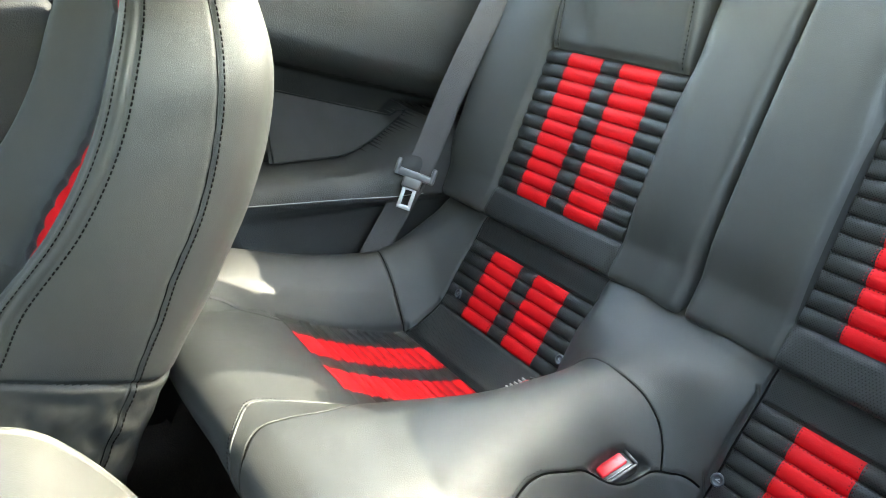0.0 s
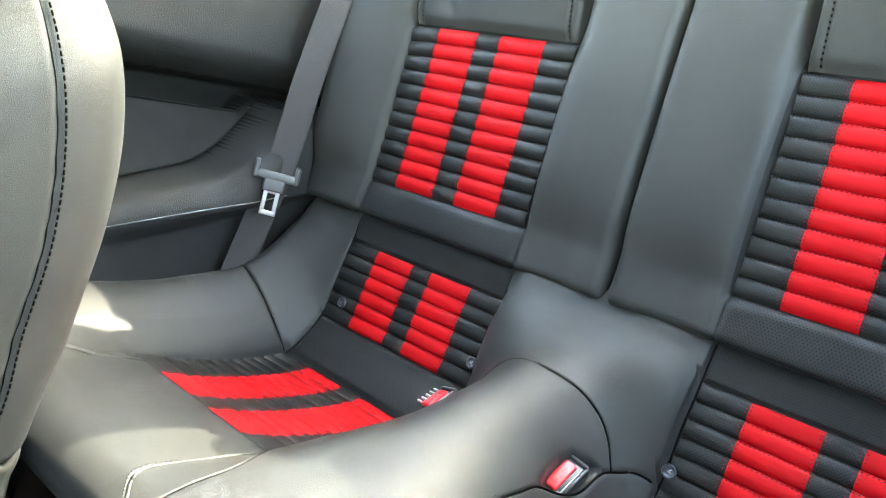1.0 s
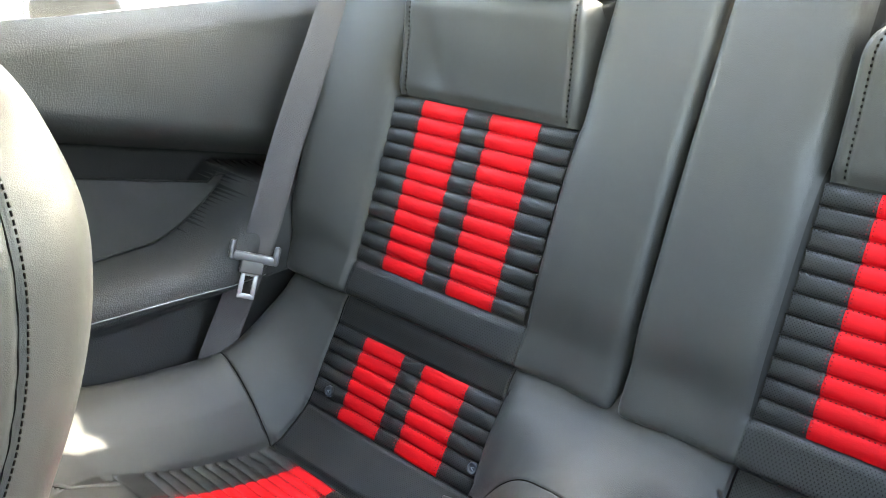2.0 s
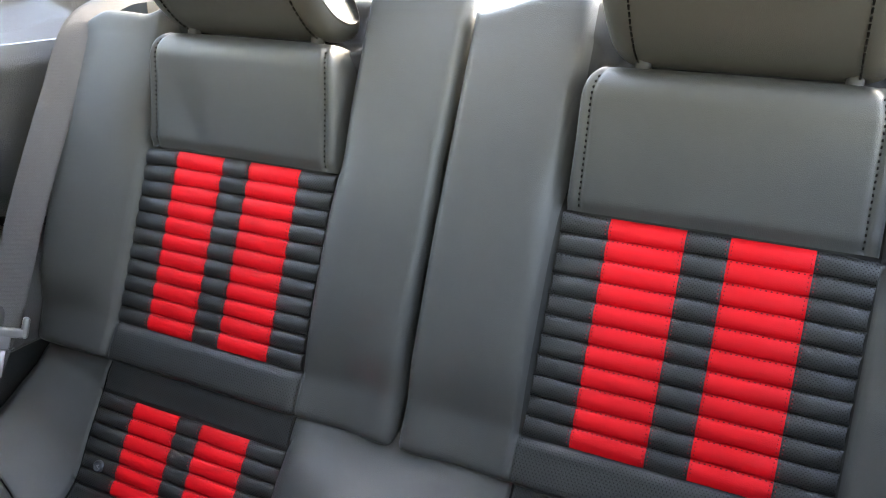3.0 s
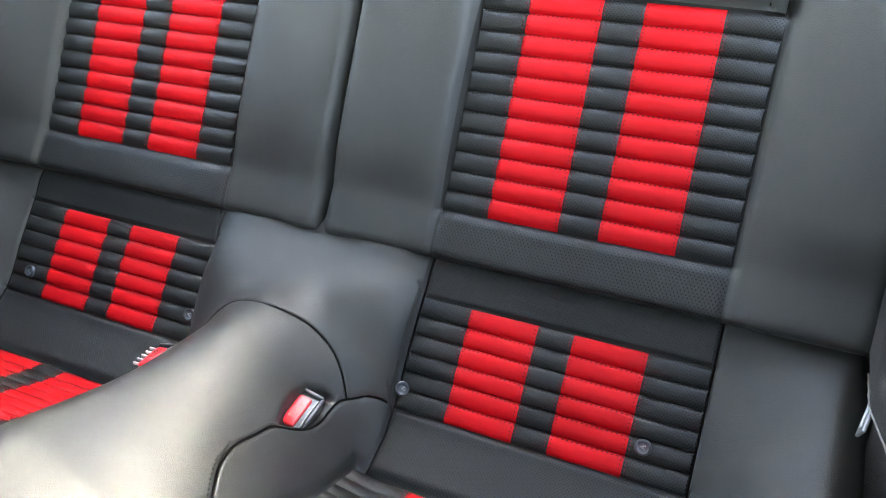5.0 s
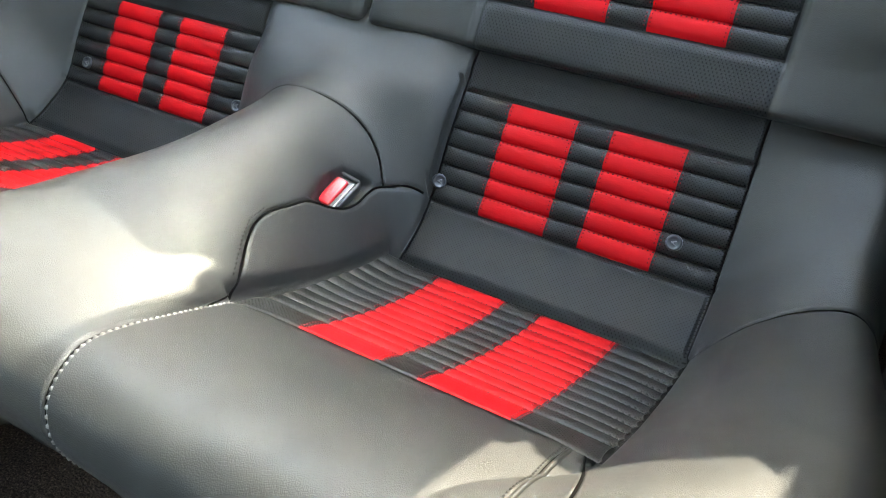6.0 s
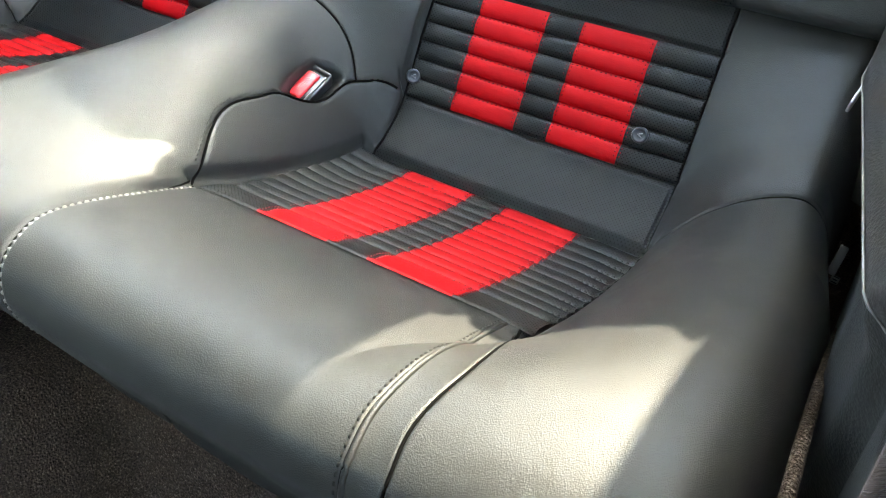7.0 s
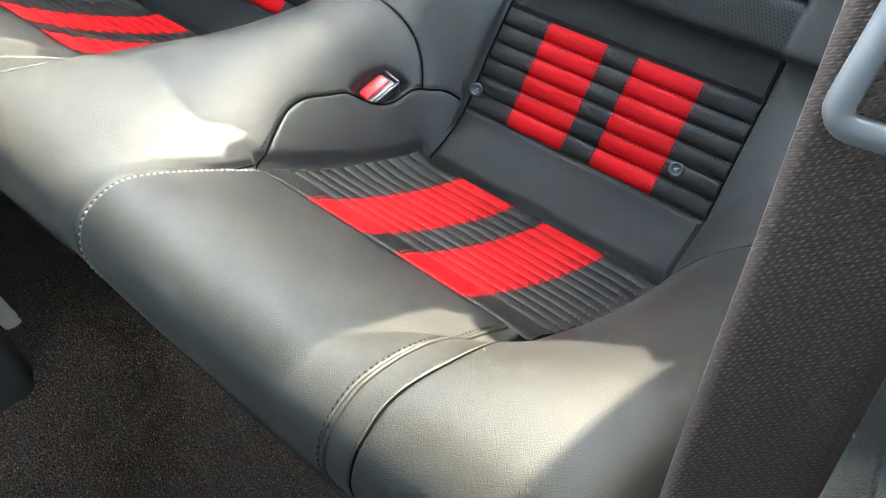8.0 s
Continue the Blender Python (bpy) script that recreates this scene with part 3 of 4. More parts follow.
        shade_lines.append(groove([(s * x, at_y(-0.162 + 0.012 * ((x - 0.457) / 0.15) ** 2)) for x in np.linspace(0.457, 0.61, 9)], 0.0026, 0.0019))
        # panel on the hump's side, under the buckle
        shade_lines.append(groove([(s * a, at_y(b)) for a, b in HUMP_SEAM], 0.0018, 0.0017))
    def smooth_line(knots):
        return [tuple(q) for q in curve(knots, 48)]

    inner = smooth_line([(0.134, at_y(-0.392)), (0.138, at_y(-0.43)), (0.142, at_y(-0.48)), (0.143, at_y(-0.53)), (0.152, at_y(-0.56)), (0.168, down(0.45)), (0.170, far)])
    groove(inner, 0.0026, 0.0019)
    outer = smooth_line([(0.4335, at_y(-0.394)), (0.4342, at_y(-0.43)), (0.4368, at_y(-0.475)), (0.4382, at_y(-0.52)), (0.4392, at_y(-0.55)), (0.4430, at_y(-0.5725)), (0.447, down(0.45)), (0.449, down(0.40)), (0.450, far)])
    crease = smooth_line([(0.4465, at_y(-0.3915)), (0.4545, at_y(-0.42)), (0.4625, at_y(-0.451)), (0.4663, at_y(-0.474)), (0.467, at_y(-0.496)), (0.4663, at_y(-0.507)), (0.4648, at_y(-0.528)), (0.4647, at_y(-0.5445)), (0.4662, at_y(-0.556)), (0.469, at_y(-0.569)), (0.473, down(0.45)), (0.476, down(0.40)), (0.477, far)])
    groove(outer, 0.0012, 0.0011)
    groove(crease, 0.0016, 0.0014)
    # the other seat wears its stitched seam and gusset on the hump's side
    inner_l = smooth_line([(-0.137, at_y(-0.392)), (-0.131, at_y(-0.43)), (-0.130, at_y(-0.475)), (-0.136, at_y(-0.52)), (-0.132, at_y(-0.542)), (-0.107, at_y(-0.562)), (-0.087, at_y(-0.576)), (-0.066, down(0.46)), (-0.058, down(0.40)), (-0.055, far)])
    crease_l = smooth_line([(-0.130, at_y(-0.392)), (-0.102, at_y(-0.43)), (-0.087, at_y(-0.47)), (-0.085, at_y(-0.518)), (-0.081, at_y(-0.545)), (-0.067, at_y(-0.562)), (-0.048, at_y(-0.576)), (-0.034, down(0.469)), (-0.028, down(0.40)), (-0.027, far)])
    outer_l = [(-x, l) for x, l in outer]
    groove(inner_l, 0.0014, 0.0016)
    groove(crease_l, 0.0018, 0.0015)
    groove(outer_l, 0.0026, 0.0019)
    drop = np.zeros_like(gx)
    for line, deep, wide in seams:
        d = off_line(gx, gl, line)
        drop = np.maximum(drop, deep * np.exp(-((d / wide) ** 2)) + 0.12 * deep * np.exp(-((d / 0.014) ** 2)))
    # beds for the ribbed inserts and the pocket of the buckle
    for s in (-1, 1):
        for l0, l1 in ((at_y(-0.027), at_y(-0.093)), (at_y(-0.160), at_y(-0.385))):
            inside = (s * gx > 0.140) & (s * gx < 0.457) & (gl > l0) & (gl < l1)
            drop = np.where(inside, np.maximum(drop, 0.0035), drop)
    low_side = [q for q in HUMP_SEAM if -0.240 <= q[1] <= -0.130]
    lip = np.interp(-y, [-q for _, q in low_side], [x for x, _ in low_side])
    brow = np.interp(y, [-0.240, -0.225, -0.205, -0.185, -0.165, -0.150, -0.138], [0.0895, 0.086, 0.081, 0.079, 0.081, 0.091, 0.104])
    pocket = 1 / (1 + np.exp((gx - lip + 0.003) / 0.0012)) / (1 + np.exp((brow - gx + 0.004) / 0.0024)) / (1 + np.exp(-(y + 0.236) / 0.003)) / (1 + np.exp((y + 0.143) / 0.003))
    drop = np.maximum(drop, 0.018 * np.where((gx > 0.03) & (gx < 0.13), pocket, 0.0))
    drop = drop + 0.0015 * np.exp(-(((gx - 0.070) / 0.016) ** 2 + ((y + 0.180) / 0.032) ** 2)) * (gx < lip)
    for seam_a, seam_b in ((outer, crease), (inner_l, crease_l)):
        xa = np.interp(gl, [p[1] for p in seam_a], [p[0] for p in seam_a])
        xb = np.interp(gl, [p[1] for p in seam_b], [p[0] for p in seam_b])
        q = np.clip((gx - xa) / np.where(np.abs(xb - xa) < 1e-4, 1e-4, xb - xa), 0, 1)
        drop = drop + 0.0010 * np.sin(np.pi * q) * np.clip((gl - at_y(-0.40)) / 0.03, 0, 1)
    sheet.p = sheet.p - sheet.n * drop[..., None]
    sheet.renormal()
    # which panel each face belongs to
    mx, ml = (gx[:-1, :-1] + gx[1:, 1:]) / 2, (gl[:-1, :-1] + gl[1:, 1:]) / 2
    am = np.abs(mx)
    kinds = np.full(mx.shape, 0)
    right = mx > 0
    front = ml > at_y(-0.39)
    xin = np.where(right, np.interp(ml, [p[1] for p in inner], [p[0] for p in inner]), np.interp(ml, [p[1] for p in inner_l], [-p[0] for p in inner_l]))
    xout = np.interp(ml, [p[1] for p in outer], [p[0] for p in outer])
    xcr = np.interp(ml, [p[1] for p in crease], [p[0] for p in crease])
    xcl = np.interp(ml, [p[1] for p in crease_l], [-p[0] for p in crease_l])
    seam_y = WING_SEAM + [q for q in HUMP_SEAM[::-1] if q[0] > 0.1085 and q[1] > -0.131]
    kinds[(am < 0.1452) & (ml < np.interp(am, [a for a, _ in seam_y], [at_y(b) for _, b in seam_y]))] = 1
    kinds[(am >= 0.1452) & (am < 0.4575) & (ml < at_y(-0.027))] = 2
    kinds[(am >= 0.1452) & (am < 0.4575) & (ml >= at_y(-0.027)) & (ml < at_y(-0.093))] = 3
    kinds[(am >= 0.1452) & (am < 0.4575) & (ml >= at_y(-0.093)) & (ml < at_y(-0.158))] = 4
    kinds[(am >= 0.140) & (am < 0.455) & (ml >= at_y(-0.158)) & ~front] = 3
    kinds[(am >= 0.4575) & (ml < at_y(-0.160))] = 5
    kinds[(am >= 0.455) & (ml >= at_y(-0.160))] = 6
    kinds[front & (am >= xin) & (am < xout)] = 7
    kinds[front & right & (am >= xout) & (am < xcr)] = 8
    kinds[front & ~right & (am >= xcl) & (am < xin)] = 8
    kinds[front & ~right & (am >= xout)] = 6
    kinds[front & right & (am >= xcr)] = 6
    hs_line = [q for q in HUMP_SEAM if q[1] < -0.131]
    hs = np.interp(ml, [at_y(b) for _, b in hs_line], [a for a, _ in hs_line])
    kinds[(am > hs) & (am < 0.138) & (kinds == 0) & ~front] = 9
    kinds[(kinds == 0) & (am > 0.136) & (am < 0.3) & ~front] = 9
    kinds[(kinds == 0) & (am > 0.30)] = 6
    kinds = kinds * 10 + np.where(right, 1, 0)
    names = {0: ("hump_cover", LEATHER), 1: ("centre_wing", LEATHER), 2: ("upper_band", PERFORATED), 3: ("insert_bed", PERFORATED), 4: ("lumbar_band", PERFORATED), 5: ("outer_wing", LEATHER),
             6: ("side_bolster", LEATHER), 7: ("front_roll", LEATHER), 8: ("gusset", LEATHER), 9: ("hump_side", LEATHER)}
    labels = {2: "perforated black leather band", 4: "perforated black leather band", 7: "smooth black leather front roll"}
    kinds[kinds == 1] = 0
    kinds[kinds == 11] = 10
    specs = {10 * k + r: (n, mat, labels.get(k, "")) for k, (n, mat) in names.items() for r in (0, 1)}
    split_panels(sheet, kinds, specs, ob)
    # ribbed inserts
    for s in (-1, 1):
        rows = np.linspace(at_y(-0.0275), at_y(-0.0925), 7)
        insert(sheet, "lumbar_insert", rows, ob, s, 0.0052, (0.1458, 0.4570), 0.0, (0.2020, 0.2790, 0.3175, 0.3945))
        rows = np.r_[np.linspace(at_y(-0.163), at_y(-0.352), 12), at_y(-0.3912)]
        insert(sheet, "cushion_insert", rows, ob, s, 0.0036, (0.138, 0.4585), 0.0014, (0.2000, 0.2775, 0.3175, 0.3955), (0.0020, -0.0035, -0.0050, -0.0062))
    # seam threads
    def beside(line, d):
        return [(x + d, l) for x, l in line]

    thread("seam_stitching", stitches(sheet, [beside(inner[:38], 0.0036)], 0.006, 0.0046, 0.0009, 0.0012), THREAD_GREY, ob, "pale grey thread")
    thread("seam_stitching", stitches(sheet, [beside(outer[:38], -0.0026), beside(inner_l[:38], -0.0042), beside(outer_l[:38], 0.0042)], 0.0050, 0.0042, 0.0006, 0.0008), THREAD_BLACK, ob, "black thread")
    for s in (-1, 1):
        side = [(s * a, at_y(b)) for a, b in ((0.083, -0.290), (0.089, -0.317), (0.099, -0.337), (0.115, -0.363), (0.127, -0.383))]
        thread("seam_stitching", stitches(sheet, [side], 0.006, 0.0044, 0.0006, 0.0008), THREAD_BLACK, ob, "black thread")
    for line in shade_lines:
        seam_shade_line(sheet, line, ob, 0.0014, 0.0)
    for line in (crease[:40], crease_l[:40]):
        seam_shade_line(sheet, line, ob, 0.0014, 0.0001, 120)
    for line in (inner[:40], outer[:40], inner_l[:40], outer_l[:40]):
        seam_shade_line(sheet, line, ob, 0.0010, 0.0003, 120)
    v, f = bevel_box((0.0070, 0.0012, 0.007), 0.0004, 1, pose(0.6190, -0.150, 0.384, -40, 8, 0))
    tag = part("care_label", v, f, LABEL, ob, "small white sewn-in care label")
    for k in range(3):
        v, f = bevel_box((0.005 - 0.001 * (k % 2), 0.0004, 0.0008), 0.0001, 1, pose(0.6190, -0.150, 0.384, -40, 8, 0) @ pose(0, -0.0008, 0.0024 - 0.0024 * k))
        part("text_bar", v, f, SEAM, tag, "grey bar of small print")
    v, f = bevel_box((0.007, 0.0014, 0.026), 0.0004, 1, pose(0.6155, -0.148, 0.402, -40, 8, 0))
    part("label_tape", v, f, GREY_PLASTIC, ob, "dark grey woven label tape")
    for line, d in ((outer[:40], 0.0024), (inner_l[:40], 0.0024)):
        pts = [sheet.at(x + d, l) for x, l in curve(line, 90)]
        part("welt", *tube([p - n * 0.0001 for p, n in pts], 0.0020, 10), LEATHER, ob, "raised leather welt")
    # button fasteners on the lumbar inserts
    for x, y in ((0.1465, -0.080), (0.410, -0.074), (-0.1515, -0.074), (-0.424, -0.076)):
        p, n = sheet.at(x, at_y(y))
        m = Matrix.Translation(p + n * 0.004) @ Vector(n).to_track_quat("Z", "Y").to_matrix().to_4x4()
        v, f = disc(0.0082, 0.0042, 0.0015, m)
        knob = part("button", v, f, BUTTON, ob, "round slate-blue snap button")
        pv, pf = bevel_box((0.0056, 0.0011, 0.0006), 0.0002, 1, m @ pose(0.0, 0.0010, 0.0036, 0, 0, 25))
        qv, qf = bevel_box((0.0046, 0.0011, 0.0006), 0.0002, 1, m @ pose(0.0006, -0.0012, 0.0036, 0, 0, -30))
        part("emblem", *joined((pv, pf), (qv, qf)), PIPING, knob)
    return ob


bench()


# ---------------------------------------------------------------- rear seat backs
TILT_BACK = math.atan2(0.094, 0.229)
UPV = np.array([0, math.sin(TILT_BACK), math.cos(TILT_BACK)])
OUTV = np.array([0, -math.cos(TILT_BACK), math.sin(TILT_BACK)])
SIDE = 0.592
FOOT = np.array([0, 0.009, 0.585]) - UPV * 0.0375


def back_point(x, v, d):
    return FOOT + UPV * v + OUTV * d + np.array([x, 0, 0])


def soft_step(a, b, u):
    u = np.clip((u - a) / (b - a), 0, 1)
    return u * u * (3 - 2 * u)


def seat_back(s):
    ob = root("folding_rear_seat", (s * 0.3, 0.08, 0.53), "black leather split-folding rear seat back with red striped insert", "car seat", "rear seat backs")
    edge = np.array([0.0, 0.0, 0.0005, 0.0015, 0.003, 0.006, 0.010, 0.015, 0.021, 0.028])
    xs = np.r_[0.003 + edge, np.linspace(0.036, 0.560, 130), SIDE - edge[::-1] * 1.0]
    vs = np.r_[0.522, 0.5205, 0.518, 0.515, 0.511, 0.506, 0.499, np.linspace(0.492, 0.02, 116), 0.015, 0.010, 0.006, 0.003, 0.001, 0.0]
    xs = np.unique(np.round(xs, 5))
    vs = np.unique(np.round(vs, 5))[::-1]
    gx, gv = np.meshgrid(xs, vs)
    # bolsters stand proud of the insert and roll off at every edge
    inner = np.sqrt(np.clip(1 - (1 - np.clip((0.147 - gx) / 0.045, 0, 1)) ** 2, 0, 1)) * (0.016 + 0.006 * np.sin(np.pi * np.clip(gv / 0.48, 0, 1)))
    outer = (1 - (1 - np.clip((gx - 0.450) / 0.13, 0, 1)) ** 2) * (0.028 + 0.010 * np.sin(np.pi * np.clip(gv / 0.48, 0, 1)))
    d = np.maximum(inner, outer)
    d = d * soft_step(-0.03, 0.10, gv)
    r = 0.015
    e = np.minimum(np.minimum(gx - 0.003, 0.522 - gv), 0.8 * (SIDE - gx)) / r
    d = d - 0.020 * (1 - np.sqrt(np.clip(1 - (1 - np.clip(e, 0, 1)) ** 2, 0, 1)))
    e2 = np.clip(gv / 0.008, 0, 1)
    d = d + 0.010 * soft_step(0.05, 0.0, gv) - 0.014 * (1 - np.sqrt(np.clip(1 - (1 - e2) ** 2, 0, 1)))
    # soft facet near the foot of the bolster beside the split, and its pinch beside the head pad
    d = d - 0.007 * soft_step(0.14, 0.03, gv) * soft_step(0.02, 0.07, gx) * soft_step(0.16, 0.11, gx)
    d = d - 0.010 * np.exp(-(((gx - 0.150) / 0.022) ** 2 + ((gv - 0.300) / 0.05) ** 2))
    d = d - 0.010 * np.exp(-(((gx - 0.450) / 0.022) ** 2 + ((gv - 0.300) / 0.05) ** 2))
    d = d - 0.020 * (np.exp(-(((gx - 0.146) / 0.008) ** 2)) + np.exp(-(((gx - 0.453) / 0.008) ** 2))) * soft_step(0.275, 0.32, gv)
    d = d - 0.050 * soft_step(0.430, 0.460, gv) * soft_step(0.145, 0.165, gx) * soft_step(0.455, 0.435, gx)
    low, high = 0.0375, 0.285
    for line, deep, wide in (([(0.1425, 0.0), (0.1425, 0.47)], 0.006, 0.004), ([(0.4555, 0.0), (0.4555, 0.47)], 0.006, 0.004), ([(0.1425, low), (0.4555, low)], 0.004, 0.003)):
        q = off_line(gx, gv, line)
        d = d - deep * np.exp(-((q / wide) ** 2))
    bed = (gx > 0.1425) & (gx < 0.4555) & (gv > low) & (gv < high)
    d = np.where(bed, -0.0045, d)
    slope = (0.056 * soft_step(0.41, 0.50, gx) + 0.022 * soft_step(0.55, 0.60, gx)) * np.clip(gv / 0.5, 0, 1) ** 4
    slope = slope + (0.028 * soft_step(0.11, 0.0, gx) if s > 0 else 0.010 * soft_step(0.03, 0.0, gx)) * np.clip(gv / 0.5, 0, 1) ** 8
    p = FOOT + UPV * (gv - slope)[..., None] + OUTV * d[..., None]
    p = p - UPV * (0.016 * soft_step(0.035, 0.0, gv))[..., None]
    p[..., 0] = gx * s
    if s < 0:
        sheet = Sheet(-xs[::-1], -vs, p[:, ::-1])
    else:
        sheet = Sheet(xs, -vs, p)
    mx = np.abs(np.broadcast_to((sheet.xs[:-1] + sheet.xs[1:]) / 2, (len(vs) - 1, len(xs) - 1)))
    mv = np.broadcast_to(((vs[:-1] + vs[1:]) / 2)[:, None], mx.shape)
    kinds = np.full(mx.shape, 0)
    kinds[mx > 0.299] = 1
    mid = (mx > 0.1425) & (mx < 0.4555)
    kinds[mid] = 3
    kinds[mid & (mv < low)] = 2
    split_panels(sheet, kinds, {0: ("inner_bolster", LEATHER, ""), 1: ("outer_bolster", LEATHER, ""), 2: ("foot_band", PERFORATED, "perforated black leather band"), 3: ("insert_bed", THREAD_BLACK, "")}, ob)
    # dark sides and rear
    def ring(d0):
        a = [back_point(s * x, 0.0, d0) for x in (0.003, SIDE)] + [back_point(s * x, q, d0) for x, q in ((SIDE, 0.44), (0.48, 0.475), (0.40, 0.505), (0.08, 0.500), (0.003, 0.468))]
        return a

    shell = ring(-0.05) + ring(-0.12)
    part("rear_shell", shell, [(i, (i + 1) % 7, 7 + (i + 1) % 7, 7 + i) for i in range(7)] + [tuple(range(7, 14)), tuple(range(6, -1, -1))], DARK, ob, "dark felt back shell", smooth=False)
    n, m = sheet.p.shape[:2]
    border = [sheet.p[0, j] for j in range(m)] + [sheet.p[i, m - 1] for i in range(1, n)] + [sheet.p[n - 1, j] for j in range(m - 2, -1, -1)] + [sheet.p[i, 0] for i in range(n - 2, 0, -1)]
    k = len(border)
    deep = [q - OUTV * 0.07 for q in border]
    part("side_cover", border + deep, [(i, (i + 1) % k, k + (i + 1) % k, k + i) for i in range(k)], LEATHER, ob)
    rows = -np.linspace(high - 0.001, low + 0.001, 12)
    insert(sheet, "back_insert", rows, ob, s, 0.0062)
    head_pad(s, ob)
    return ob


def head_pad(s, ob):
    """The padded panel between insert and headrest."""
    us, ts = np.linspace(-1, 1, 121), np.linspace(0, 1, 49)
    v0, v1 = 0.286, 0.441
    v = []
    for t in ts:
        for u in us:
            x = 0.2995 + u * (0.152 - 0.003 * t - 0.022 * (1 - math.sqrt(max(0.0, 1 - max(0.0, (t - 0.72) / 0.29) ** 2))))
            vv = v0 + t * (v1 - v0)
            d = 0.004 + 0.046 * t**1.1
            ex, et = (1 - abs(u)) / 0.07, (1 - t) / 0.26
            round_x = 1 - math.sqrt(max(0, 1 - (1 - min(1, ex)) ** 2))
            round_t = 1 - math.sqrt(max(0, 1 - (1 - min(1, et)) ** 2))
            d -= (0.006 + 0.014 * t) * round_x + 0.046 * round_t
            d -= 0.0032 * math.exp(-(((abs(u) - 0.905) / 0.022) ** 2)) * (t > 0.02)
            d -= 0.007 * math.exp(-(((u - 0.46 - 0.28 * t) / 0.19) ** 2)) * math.sin(math.pi * min(1.0, 1.15 * t + 0.12)) ** 1.5 * (s < 0) if t < 0.76 else 0.0
            d -= 0.006 * math.exp(-((t / 0.05) ** 2))
            d += 0.004 * math.sin(math.pi * (u + 1) / 2)
            v.append(back_point(s * x, vv, d))
    pad = np.array(v).reshape(len(ts), len(us), 3)
    rim = [pad[-1, j] - OUTV * 0.05 for j in range(len(us))]
    lft = [pad[i, 0] - OUTV * 0.05 for i in range(len(ts))]
    rgt = [pad[i, -1] - OUTV * 0.05 for i in range(len(ts))]
    f = quads(len(ts), len(us))
    o = len(v)
    m = len(us)
    v2 = list(v) + rim + lft + rgt
    last = (len(ts) - 1) * m
    f += [(last + j, last + j + 1, o + j + 1, o + j) for j in range(m - 1)]
    f += [(i * m, (i + 1) * m, o + m + i + 1, o + m + i) for i in range(len(ts) - 1)]
    q = o + m + len(ts)
    f += [((i + 1) * m - 1, q + i, q + i + 1, (i + 2) * m - 1) for i in range(len(ts) - 1)]
    part("head_pad", v2, f if s > 0 else [a[::-1] for a in f], LEATHER, ob, "smooth padded leather panel")
    ls = -np.array([v0 + t * (v1 - v0) for t in ts])
    xs = np.array([0.2995 + u * 0.150 for u in us])
    sh = Sheet(xs, -ls, pad)
    if s < 0:
        sh = Sheet(-xs[::-1], -ls, pad[:, ::-1])
    sh.n = np.broadcast_to(OUTV, sh.p.shape)
    runs = [[(s * (0.2995 + k * 0.1358), -ls[1]), (s * (0.2995 + k * 0.1358), -ls[-5])] for k in (-1, 1)]
    thread("pad_stitching", stitches(sh, runs, 0.0060, 0.0036, 0.0008, 0.0014), SEAM, ob, "black thread")


def pillow(cx, cy, cz, sx, sy, sz, power=4.0, lean=0.0, n=40, m=24):
    """A soft closed cushion: a rounded block."""
    v = []
    for i in range(m + 1):
        b = -math.pi / 2 + math.pi * i / m
        for j in range(n):
            a = 2 * math.pi * j / n
            c = Vector((math.cos(b) * math.cos(a), math.cos(b) * math.sin(a), math.sin(b)))
            k = (abs(c.x) ** power + abs(c.y) ** power + abs(c.z) ** power) ** (-1 / power)
            p = Vector((c.x * k * sx, c.y * k * sy, c.z * k * sz))
            v.append((cx + p.x, cy + p.y + lean * p.z, cz + p.z))
    return v, quads(m + 1, n, True)


